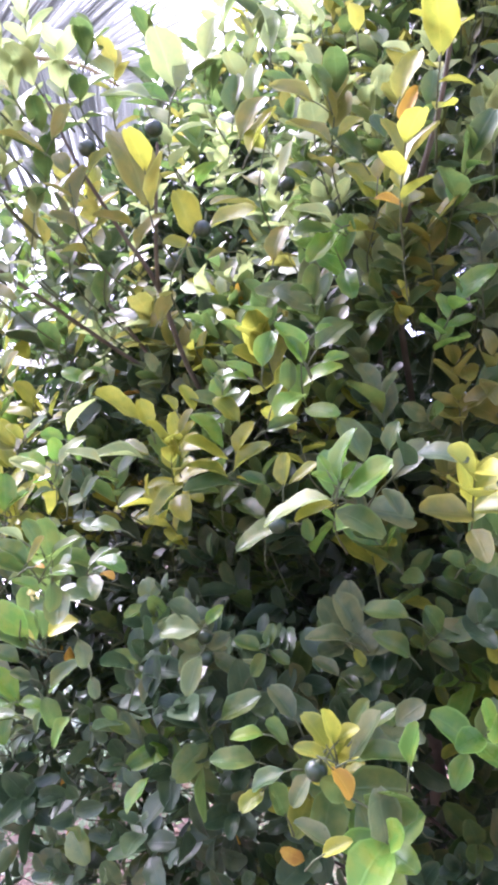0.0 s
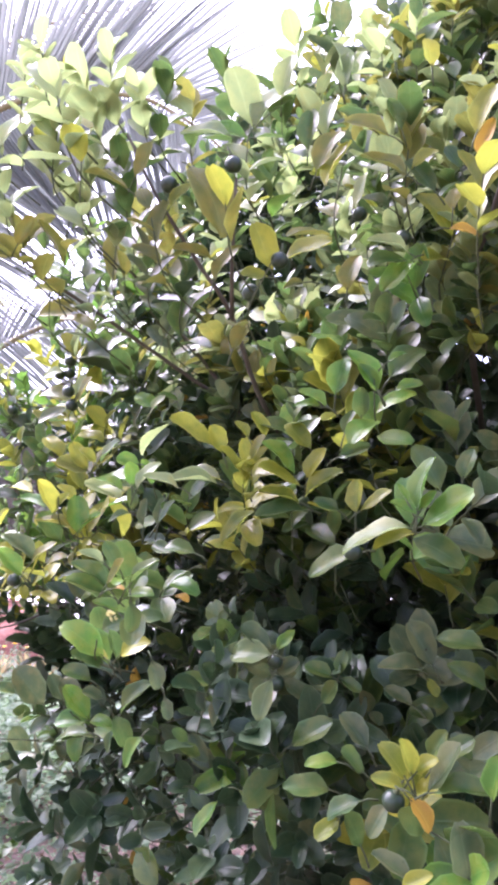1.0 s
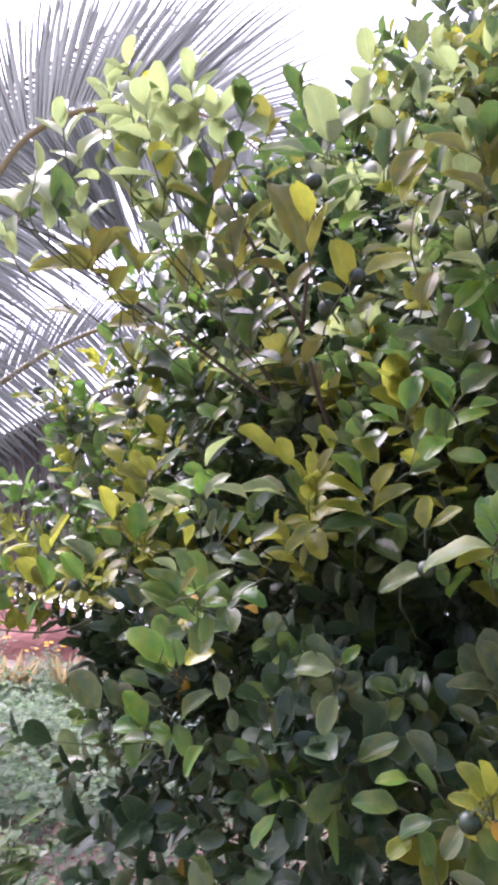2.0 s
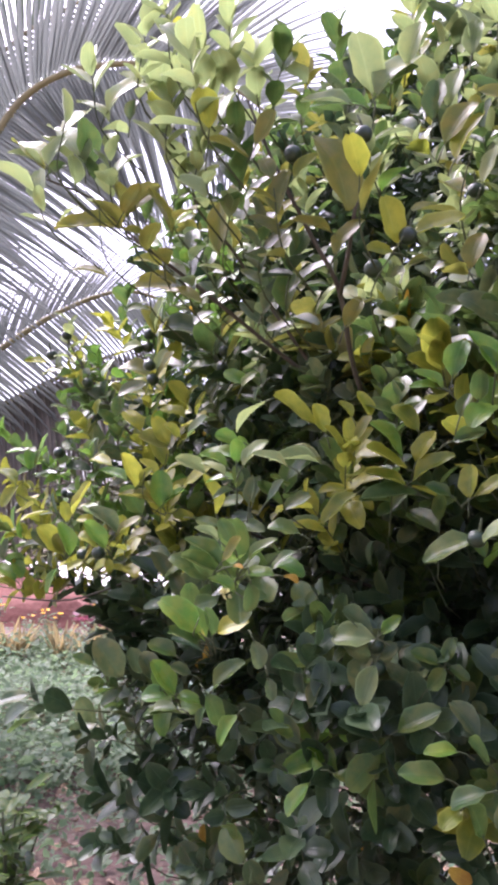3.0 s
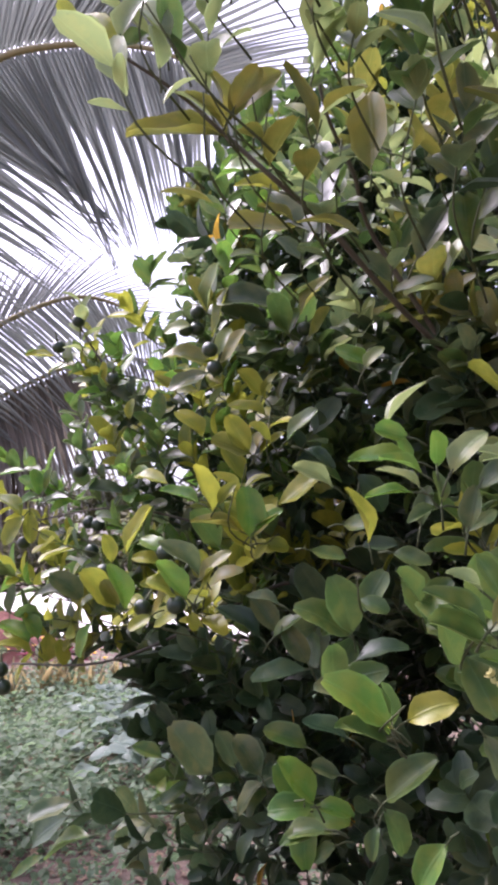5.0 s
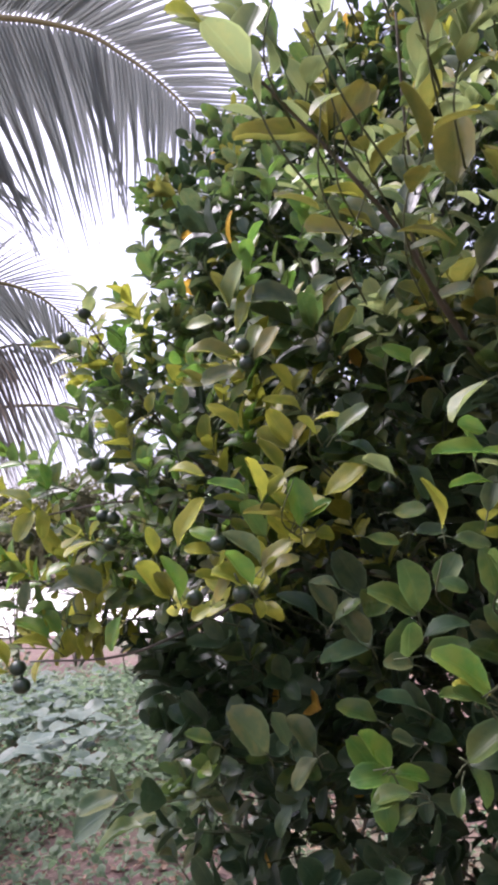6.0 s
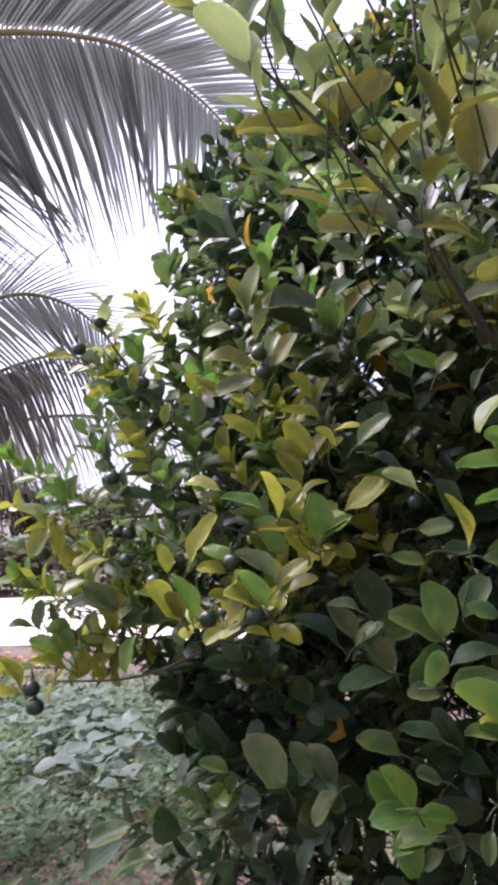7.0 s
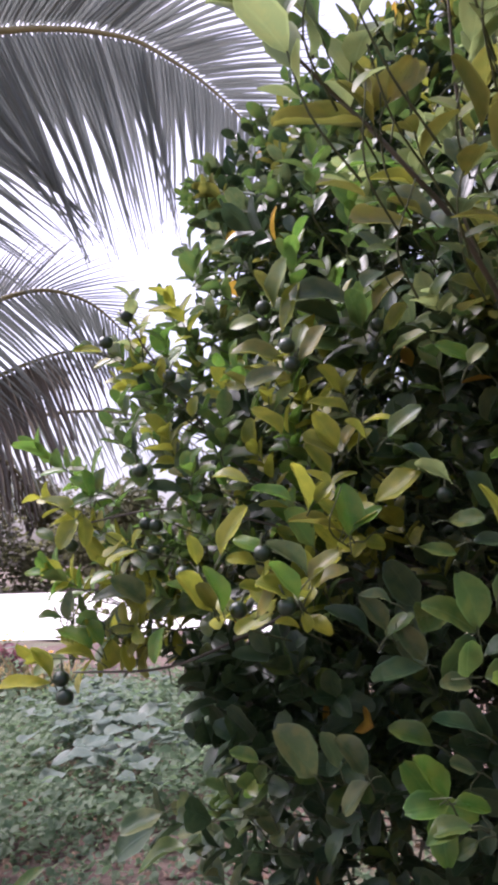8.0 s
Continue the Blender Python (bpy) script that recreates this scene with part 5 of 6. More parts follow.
limb([(-0.17, 1.3, 1.63), (-0.291, 1.2, 1.796), (-0.317, 1.1, 1.83), (-0.345, 1.02, 1.857), (-0.36, 0.97, 1.95)], 0.0035, 0.0013)
limb([(0.0, 1.5, 1.4), (-0.12, 1.2, 1.62), (-0.14, 1.02, 1.72), (-0.17, 0.95, 1.77), (-0.21, 0.89, 1.84), (-0.24, 0.87, 1.91)], 0.0045, 0.0015)
limb([(-0.14, 1.02, 1.72), (-0.12, 0.93, 1.75), (-0.1, 0.86, 1.83)], 0.0035, 0.0018)
limb([(-0.1, 1.7, 1.3), (-0.4, 1.55, 1.38), (-0.58, 1.48, 1.31), (-0.72, 1.47, 1.26), (-0.86, 1.45, 1.26)], 0.0038, 0.0015)
limb([(-0.3, 1.7, 1.4), (-0.58, 1.58, 1.55), (-0.72, 1.5, 1.72), (-0.79, 1.48, 1.83)], 0.004, 0.0015)
limb([(0.25, 1.5, 1.5), (0.18, 1.12, 1.74), (0.2, 1.0, 1.82), (0.22, 0.91, 1.88), (0.23, 0.83, 1.95)], 0.006, 0.002)
limb([(-0.2, 1.7, 1.35), (-0.5, 1.5, 1.45), (-0.7, 1.5, 1.5), (-0.87, 1.5, 1.48)], 0.003, 0.0014)

# the crown's countless other leaves: full on the sides that face the path, thinner behind
shoots, bulk_twigs = 0, []
while shoots < 7300:
    az, z = rng.uniform(-math.pi, math.pi), 0.22 + 2.8 * rng.random()
    front = math.cos(az - math.radians(222))
    if rng.random() > (1.0 if front > 0.0 else 0.5):
        continue
    depth = 0.36 * rng.random() ** 1.3 if rng.random() < 0.72 else rng.uniform(0.3, 0.8)
    lift = 1.0 if z > 0.6 else 0.75
    rad = crown_radius(z, az) - depth
    if rad < 0.08 or rng.random() > 0.4 + 0.6 * rad:
        continue
    if rad > 1.12 and rng.random() < 0.25:
        continue
    # a loose top on the open side
    if z > 1.8 and 3.4 < az % (2 * math.pi) < 4.3 and rng.random() < 0.78:
        continue
    # looser low down, where the soil shows through
    if z < 1.1 and rng.random() < (0.78 if 3.98 < az % (2 * math.pi) < 4.35 else 0.48):
        continue
    if z < 0.8 and rng.random() < 0.5:
        continue
    out = np.array([math.cos(az), math.sin(az), 0.0])
    at = np.array([*HEART, z]) + out * rad
    d = unit(out * rng.uniform(0.4, 0.9) + np.array([0, 0, rng.uniform(0.4, 1.0) if z > 1.15 else rng.uniform(-0.1, 0.7)]) + rng.normal(0, 0.27, 3))
    count, size = int(rng.integers(6, 13)), rng.uniform(0.05, 0.072)
    if z > 1.8:
        d, size = unit(d + np.array([0, 0, 0.5])), size * 0.88
    base, way, face, sizes = leaves_on(at, d, count, size, rng, out * 0.45 + np.array([0, 0, 0.35]))
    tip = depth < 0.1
    # recess sector: its shade is painted in by the dark leaf mix below
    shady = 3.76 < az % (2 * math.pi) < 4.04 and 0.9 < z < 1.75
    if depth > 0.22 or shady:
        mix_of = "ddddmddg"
    # low leaves: dark green, with the shade down there put into the mixes too
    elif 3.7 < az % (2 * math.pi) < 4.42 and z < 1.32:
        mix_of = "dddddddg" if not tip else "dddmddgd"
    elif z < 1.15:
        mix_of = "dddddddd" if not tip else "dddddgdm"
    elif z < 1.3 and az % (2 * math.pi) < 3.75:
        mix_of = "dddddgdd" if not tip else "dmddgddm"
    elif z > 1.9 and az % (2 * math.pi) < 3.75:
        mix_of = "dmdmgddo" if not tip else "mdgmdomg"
    # high front leaves: extra pale green puts the haze up there into the colour
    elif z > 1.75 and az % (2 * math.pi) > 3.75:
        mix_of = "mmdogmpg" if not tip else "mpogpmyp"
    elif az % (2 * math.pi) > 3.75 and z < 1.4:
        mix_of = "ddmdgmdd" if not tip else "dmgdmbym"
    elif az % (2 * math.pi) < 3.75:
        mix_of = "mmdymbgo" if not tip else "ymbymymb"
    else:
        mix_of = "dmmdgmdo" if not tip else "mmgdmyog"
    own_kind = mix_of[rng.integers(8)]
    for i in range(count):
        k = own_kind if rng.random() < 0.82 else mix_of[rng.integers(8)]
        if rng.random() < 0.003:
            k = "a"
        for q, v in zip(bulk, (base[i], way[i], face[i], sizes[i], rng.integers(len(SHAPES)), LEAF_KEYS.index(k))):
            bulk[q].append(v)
    if front > -0.3:
        back = at - d * 0.1
        bulk_twigs.append((len(bulk["at"]) - count, len(bulk["at"]), [back - out * 0.03 - d * 0.02, back, at + d * 0.01]))
    shoots += 1
B = {q: np.array(v) for q, v in bulk.items()}
# fruit and leading shoots hang clear of the leaves before them
FRUITS = (
    (-0.18, 0.855, 1.827, 0.8), (-0.1, 0.844, 1.837, 0.8), (-0.051, 0.87, 1.728, 0.8), (-0.09, 0.9, 1.704, 0.85), (0.034, 1.035, 1.861, 0.85), (0.09, 0.98, 1.795, 0.8),
    (-0.087, 1.056, 1.265, 0.8), (-0.084, 1.05, 1.239, 0.8), (0.023, 0.902, 1.401, 0.8), (0.06, 0.84, 1.17, 0.85),
    (-0.552, 1.386, 1.786, 0.92), (-0.554, 1.389, 1.761, 0.92), (-0.57, 1.38, 1.757, 0.85), (-0.515, 1.324, 1.68, 0.92), (-0.521, 1.32, 1.706, 0.92),
)
FRUITS_GARDEN_SIDE = (
    (-0.389, 1.357, 1.741, 0.85), (-0.395, 1.37, 1.712, 0.85), (-0.455, 1.373, 1.773, 0.85), (-0.598, 1.262, 1.355, 0.9), (-0.538, 1.194, 1.362, 0.9), (-0.565, 1.248, 1.423, 0.9),
    (-0.869, 1.44, 1.227, 1.05), (-0.876, 1.445, 1.252, 1.0), (-0.752, 1.437, 1.556, 0.95), (-0.675, 1.335, 1.4, 0.9), (-0.778, 1.478, 1.818, 0.9), (-0.815, 1.486, 1.777, 0.95),
    (-0.736, 1.478, 1.473, 0.9), (-0.752, 1.482, 1.477, 0.9), (-0.737, 1.454, 1.431, 0.9), (-0.885, 1.53, 1.448, 0.9), (-0.704, 1.442, 1.704, 0.85), (-0.324, 1.31, 1.49, 0.85),
)
centre = B["at"] + unit(B["d"]) * B["size"][:, None] * 0.5


def in_front(place, width, open_side):
    """Leaves that crowd a place on its open side."""
    rel = centre - np.array(place)
    along = np.clip(rel @ open_side, 0.012, 0.3)
    return np.linalg.norm(rel - along[:, None] * open_side, axis=1) < width


keep = np.ones(len(centre), bool)
for h in heroes:
    keep &= ~in_front(h, 0.05, unit(np.array([0, -1, -0.05])))
keep[:hero_leaves] = True
for hung, sideways, gap in ((FRUITS, 0.05, 0.024), (FRUITS_GARDEN_SIDE, 0.12, 0.015)):
    for x, y, z, scale in hung:
        keep &= ~in_front((x, y, z), gap, unit(np.array([sideways, -1, (1.4 - z) * 1.2])))
# shadowed hollows between the outer tufts
for hollow, wide in (((-0.04, 1.1, 1.33), 0.1), ((0.08, 1.15, 1.31), 0.09), ((0.22, 1.15, 1.62), 0.1)):
    keep[hero_leaves:] &= (np.linalg.norm((centre[hero_leaves:] - np.array(hollow)) * (1, 0.55, 1.35), axis=1) > wide)
OPEN_SIDE = np.array([-0.25, 0.2, 1.4])
for pair in lone:
    for spot in pair:
        keep &= ~in_front(spot, 0.021, unit(OPEN_SIDE - spot))
keep[joined] = True
twigs += [tube_data(p, 0.0015, 0.0008, 4) for a, b, p in bulk_twigs if keep[a:b].mean() > 0.7]
B = {q: v[keep] for q, v in B.items()}
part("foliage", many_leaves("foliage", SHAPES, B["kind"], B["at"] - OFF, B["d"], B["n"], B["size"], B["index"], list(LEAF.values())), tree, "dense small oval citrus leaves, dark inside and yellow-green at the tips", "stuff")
part("twigs", tubes_mesh("twigs", [(v - OFF, f) for v, f in twigs], TWIG), tree, "thin green-brown twigs", "stuff")


def fruit_mesh():
    bm = bmesh.new()
    bmesh.ops.create_uvsphere(bm, u_segments=20, v_segments=12, radius=0.0128)
    for v in bm.verts:
        v.co.z *= 0.93
        r = math.hypot(v.co.x, v.co.y)
        v.co.z -= 0.0012 * math.exp(-(r / 0.003) ** 2) * (1 if v.co.z > 0 else -0.6)
    me = bpy.data.meshes.new("fruit")
    bm.to_mesh(me)
    bm.free()
    me.materials.append(PEEL)
    me.polygons.foreach_set("use_smooth", np.ones(len(me.polygons), dtype=bool))
    return me


FRUIT = fruit_mesh()
STALK = tubes_mesh("stalk", [tube_data([(0, 0, 0.0105), (0.0004, 0, 0.0125), (0.001, 0.0006, 0.018), (0.003, 0.002, 0.028)], 0.0026, 0.0013, 6), tube_data([(0, 0, 0.0108), (0, 0, 0.0122)], 0.0042, 0.0032, 7)], TWIG)


def fruit(x, y, z, scale=1.0):
    ob = part("fruit", FRUIT, tree, "small round dark green unripe fruit")
    tilt = random.uniform(-0.5, 0.5)
    ob.matrix_local = Matrix.LocRotScale(Vector((x, y, z)) - Vector(OFF), Euler((tilt, random.uniform(-0.5, 0.5), random.uniform(0, 6))), Vector((scale,) * 3))
    part("stalk", STALK, ob)


for place in FRUITS + FRUITS_GARDEN_SIDE:
    fruit(*place)


def blossom(x, y, z):
    sh = blade(5, 3, 0.28, 1.0, 0.2, -0.3, 0.0)
    ang = np.arange(5) * 1.2566
    d = np.stack([np.cos(ang), np.sin(ang), 0.5 + 0 * ang], -1)
    me = many_leaves("blossom", [sh], np.zeros(5, int), np.zeros((5, 3)), d, np.tile((0, 0, 1.0), (5, 1)), np.full(5, 0.004), np.zeros(5, int), [CREAM])
    ob = part("blossom", me, tree, "tiny cream citrus blossom")
    ob.matrix_local = Matrix.Translation(Vector((x, y, z)) - Vector(OFF)) @ Euler((1.0 + 40 * (x + 0.243), 0.3, 300 * z)).to_matrix().to_4x4()


for k in range(9):
    blossom(-0.243 + 0.007 * (k * 0.37 % 1) * math.cos(k * 2.4), 0.885 - 0.003 * (k % 3), 1.331 + 0.008 * (k * 0.37 % 1) * math.sin(k * 2.4))

# ---- coconut palm ----
palm = thing("coconut_palm", (-3.3, 3.4, 0), "young coconut palm with long arching feather fronds", "palm")
PALM_AT = np.array([-3.3, 3.4, 0])
LEAFLETS = [blade(8, 3, 0.0195, 0.5, 0.7, be, 0.0, 0.0, 40 + i, 0.72) for i, be in enumerate((0.02, 0.06, 0.1, 0.14))]
leaflet_mesh = {(m.name, i): mesh_from("leaflet", s[0], s[1], [m], None, s[2]) for m in (PALM,) for i, s in enumerate(LEAFLETS)}
stem_path = smooth_path([(0, 0, -0.05), (0.05, 0.02, 0.6), (0.02, 0.0, 1.2), (0, 0, 1.75)], 6)
ring_v, ring_f = tube_data(stem_path, 0.2, 0.12, 16)
part("trunk", mesh_from("trunk", ring_v, ring_f, [PALM_BARK]), palm, "ringed grey palm trunk")


def frond(points, facing, pairs, longest, mat, own, droop=0.25, reach=0.5, seed=1, label="", low=1.0):
    """A feather frond along the points; facing: the way its upper side looks."""
    rand = np.random.default_rng(seed)
    path = smooth_path(np.array(points) - PALM_AT, 8)
    spine = part("frond", tubes_mesh("frond", [tube_data(path, 0.026, 0.004, 8)], RACHIS), palm, label)
    dist = np.r_[0, np.cumsum(np.linalg.norm(np.diff(path, axis=0), axis=1))]
    tang = unit(np.gradient(path, axis=0))
    rows = {q: [] for q in ("at", "d", "n", "size", "kind")}
    for j in range(pairs):
        s = 0.2 + 0.8 * (j + 0.5) / pairs
        for sign in (1, -1):
            here = s + rand.normal(0, 0.0006)
            p = np.array([np.interp(here * dist[-1], dist, path[:, c]) for c in range(3)])
            t = unit(np.array([np.interp(here * dist[-1], dist, tang[:, c]) for c in range(3)]))
            side = unit(np.cross(t, facing)) * sign
            hang = droop if side[2] < 0.3 else 0.1
            d = unit(t * (reach + 0.5 * s ** 3) + side * 0.85 + np.array([0, 0, -hang]) + rand.normal(0, 0.01, 3))
            size = longest * np.interp(s, (0.25, 0.64), (low, 1.0)) * (0.55 + 0.45 * math.sin(math.pi * min(1, s * 1.05) ** 0.8)) * (1 - 0.45 * max(0, s - 0.75) / 0.25) * rand.uniform(0.93, 1.05)
            n = np.asarray(facing, float) + rand.normal(0, 0.12, 3) + side * 0.35
            for q, v in zip(rows, (p, d, n, size, int(rand.integers(1, 3)))):
                rows[q].append(v)
    R = {q: np.array(v) for q, v in rows.items()}
    rest = max(0, len(R["at"]) - 300) if own else len(R["at"])
    if own:
        frames = leaf_frames(R["d"], R["n"])
        for i in range(rest, len(R["at"])):
            ob = part("leaflet", leaflet_mesh[(mat.name, int(R["kind"][i]))], spine)
            m = frames[i] * R["size"][i]
            ob.matrix_local = Matrix([[*m[r], R["at"][i][r]] for r in range(3)] + [[0, 0, 0, 1]])
    R = {q: v[:rest] for q, v in R.items()}
    if rest:
        part("leaflets", many_leaves("leaflets", LEAFLETS, R["kind"], R["at"], R["d"], R["n"], R["size"], np.zeros(rest, int), [mat]), spine, "", "stuff")


frond([(-3.25, 3.4, 1.7), (-2.75, 3.25, 2.3), (-2.37, 3.2, 3.13), (-2.22, 3.2, 3.45), (-2.06, 3.2, 3.67), (-1.84, 3.2, 3.78), (-1.62, 3.2, 3.8), (-1.45, 3.2, 3.79), (-1.31, 3.2, 3.77), (-1.1, 3.2, 3.71), (-0.94, 3.21, 3.61), (-0.8, 3.22, 3.5), (-0.64, 3.24, 3.33), (-0.45, 3.28, 3.06)], (0.1, -1, -0.2), 150, 1.25, PALM, True, 0.7, 0.42, 3, "large green frond arching overhead", 0.6)
frond([(-3.25, 3.4, 1.7), (-2.9, 3.7, 2.1), (-2.42, 3.88, 2.56), (-2.14, 3.96, 2.77), (-1.85, 4.04, 2.9), (-1.62, 4.11, 2.88), (-1.43, 4.17, 2.75), (-1.2, 4.25, 2.45)], (0.1, -0.85, 0.45), 84, 0.8, PALM, False, 0.75, 0.7, 4)
frond([(-3.25, 3.4, 1.65), (-3.0, 3.7, 1.8), (-2.66, 3.8, 2.02), (-2.2, 3.94, 2.31), (-1.85, 4.05, 2.5), (-1.6, 4.12, 2.57), (-1.31, 4.2, 2.5)], (0.05, -0.3, 0.95), 76, 1.05, PALM_DRY, False, 1.5, 0.3, 5, "faded greyish drooping frond")
frond([(-3.3, 3.4, 1.75), (-3.25, 3.55, 2.5), (-3.08, 3.7, 3.22), (-2.9, 3.75, 3.9), (-2.62, 3.76, 4.4), (-2.26, 3.8, 4.68), (-1.8, 3.85, 4.86), (-1.3, 3.9, 4.85)], (0.15, -1, -0.2), 95, 0.85, PALM_DEEP, False, 0.3, 0.45, 6, "deep green frond arching behind another")
frond([(-3.25, 3.4, 1.6), (-2.9, 3.8, 1.88), (-2.55, 4.05, 2.08), (-2.25, 4.12, 2.1), (-2.02, 4.15, 1.98), (-1.86, 4.17, 1.8)], (0.05, -0.2, 1), 46, 0.8, PALM_DEAD, False, 3.0, 0.15, 12, "dead brown frond hanging limply")
frond([(-3.3, 3.4, 1.6), (-2.9, 4.2, 1.9), (-2.4, 4.7, 2.25), (-1.9, 4.9, 2.4), (-1.4, 5.0, 2.35), (-1.0, 5.1, 2.1)], (0.0, -0.3, 0.95), 60, 0.8, PALM, False, 1.0, 0.3, 7)
frond([(-3.3, 3.4, 1.7), (-3.7, 3.1, 2.6), (-4.3, 2.8, 3.1), (-5.0, 2.5, 3.0), (-5.6, 2.3, 2.5)], (0, 0.3, 1), 60, 1.0, PALM, False, 0.4, 0.5, 8)
frond([(-3.3, 3.4, 1.7), (-3.6, 4.0, 2.6), (-4.1, 4.8, 3.1), (-4.7, 5.6, 3.0), (-5.2, 6.2, 2.5)], (0, 0.2, 1), 60, 1.0, PALM, False, 0.4, 0.5, 9)

# ---- garden beds ----
SMALL = [blade(4, 3, 0.28, 1.0, 0.3, 0.2, 0.0, 0.02, 60), blade(4, 3, 0.38, 1.0, 0.2, 0.35, 0.0, 0.02, 61), blade(4, 3, 0.18, 0.9, 0.4, 0.1, 0.0, 0.0, 62)]


def scatter(name, count, place, size, mat, shapes, label, category, height, seed, lean=0.6):
    rand = np.random.default_rng(seed)
    at = []
    while len(at) < count:
        p = place(rand)
        if p is not None:
            at.append((p[0], p[1], ground_height(p[0], p[1]) + height(p, rand)))
    at = np.array(at)
    ang = rand.uniform(0, 6.3, count)
    d = np.stack([np.cos(ang), np.sin(ang), rand.uniform(-0.2, lean, count)], -1)
    n = np.stack([rand.normal(0, 0.55, count), rand.normal(-0.15, 0.55, count), np.ones(count)], -1)
    sz = rand.uniform(*size, count)
    me = many_leaves(name, shapes, rand.integers(0, len(shapes), count), at, d, n, sz, np.zeros(count, int), [mat])
    return tagged(new(name, me), label, category, kind="stuff")


def in_bed(rand):
    x, y = rand.uniform(-6.5, -0.2), rand.uniform(3.2, 9.0)
    edge = 3.7 + max(0, 0.9 * (x + 2.2)) + 0.25 * math.sin(1.7 * x) + 0.2 * math.sin(4 * x + 1)
    gap = math.sin(2.1 * x + 0.4 * y) + math.sin(1.6 * y - 0.5 * x + 1)
    return (x, y) if y > edge and gap > -1.5 - 0.3 * rand.random() and x < -0.4 - 0.1 * y + 0.9 else None


def bed_height(p, rand):
    return abs(rand.normal(0, 0.1)) * (1.1 + 0.6 * math.sin(2.3 * p[0]) * math.cos(1.9 * p[1]) + 0.6 * math.sin(7.1 * p[0] + 1) * math.sin(6.3 * p[1])) + 0.02


scatter("ground_cover", 34000, in_bed, (0.03, 0.085), COVER, SMALL, "low carpet of small bluish green creeping leaves", "ground cover", bed_height, 11)
scatter("ground_cover", 10000, lambda r: (r.normal(-1.7, 1.5), r.normal(4.0, 1.25)), (0.02, 0.06), COVER, SMALL, "sparse low weeds on bare soil", "weeds", lambda p, r: 0.008 + abs(r.normal(0, 0.02)), 12, 1.2)
scatter("leaf_litter", 9000, lambda r: (r.uniform(-4.5, 3.5), r.uniform(0.6, 9.5)), (0.03, 0.085), DRY_LEAF, SMALL, "dry brown fallen leaves on soil", "leaf litter", lambda p, r: 0.006 + 0.01 * r.random(), 13, 0.1)

# broad-leaved vine
BROAD = mesh_from("leaf", *(lambda s: (s[0], s[1], [SQUASH], None, s[2]))(blade(7, 5, 0.55, 0.85, 0.12, 0.25, 0.1, 0.04, 70)))
vine = thing("squash_vine", (-2.2, 6.0, 0), "broad pale green vine leaves sprawling over ground", "vine")
vr = np.random.default_rng(15)
for k in range(170):
    s = vr.random()
    x, y = -1.55 - 1.0 * s + vr.normal(0, 0.26), 5.0 + 2.7 * s + vr.normal(0, 0.35)
    ob = part("leaf", BROAD, vine)
    h = 0.12 + 0.16 * vr.random()
    ang, sc = vr.uniform(0, 6.3), vr.uniform(0.1, 0.19)
    ob.matrix_local = Matrix.LocRotScale((x + 2.2, y - 6.0, h), Euler((vr.normal(0.05, 0.13), vr.normal(0, 0.13), ang)), (sc,) * 3)
part("stems", tubes_mesh("stems", [tube_data(smooth_path([(0.5 - 0.2 * k, -1.0 + 0.1 * k, 0.05), (0.1, -0.2 + 0.2 * k, 0.12), (-0.4, 0.8, 0.08), (-0.7 - 0.2 * k, 1.9, 0.05)], 5), 0.008, 0.005, 6) for k in range(4)], TWIG), vine, "", "stuff")

# striped spiky plants
SPIKES = [blade(6, 3, 0.06, 0.6, 0.5, be, 0.0, 0.0, 80 + i, 0.3) for i, be in enumerate((0.0, 0.15, 0.3))]


def spiky_plant(seed):
    rand = np.random.default_rng(seed)
    k = 17
    ang = rand.uniform(0, 6.3, k)
    d = np.stack([np.cos(ang) * 0.35, np.sin(ang) * 0.35, rand.uniform(0.7, 1.2, k)], -1)
    at = np.stack([np.cos(ang) * 0.03, np.sin(ang) * 0.03, np.zeros(k)], -1)
    return many_leaves("leaves", SPIKES, rand.integers(0, 3, k), at, d, -np.stack([np.cos(ang), np.sin(ang), -0.3 + 0 * ang], -1), rand.uniform(0.26, 0.52, k), np.zeros(k, int), [SPIKE])


spiky = [spiky_plant(s) for s in (1, 2, 3, 4)]
for k in range(32):
    s = k / 31
    ob = new("spiky_plant", spiky[k % 4])
    jog = 0.25 * math.sin(k * 2.7)
    x, y = -7.4 + 4.3 * s + 0.1 * math.sin(k * 5.1), 5.7 + 2.7 * s + jog
    ob.location, ob.rotation_euler = (x, y, -0.01), (0, 0, k * 1.3)
    ob.scale = (0.85 + 0.3 * ((k * 0.618) % 1),) * 3
    tagged(ob, "upright spiky plant with yellow-edged strap leaves", "plant", "row of spiky plants")


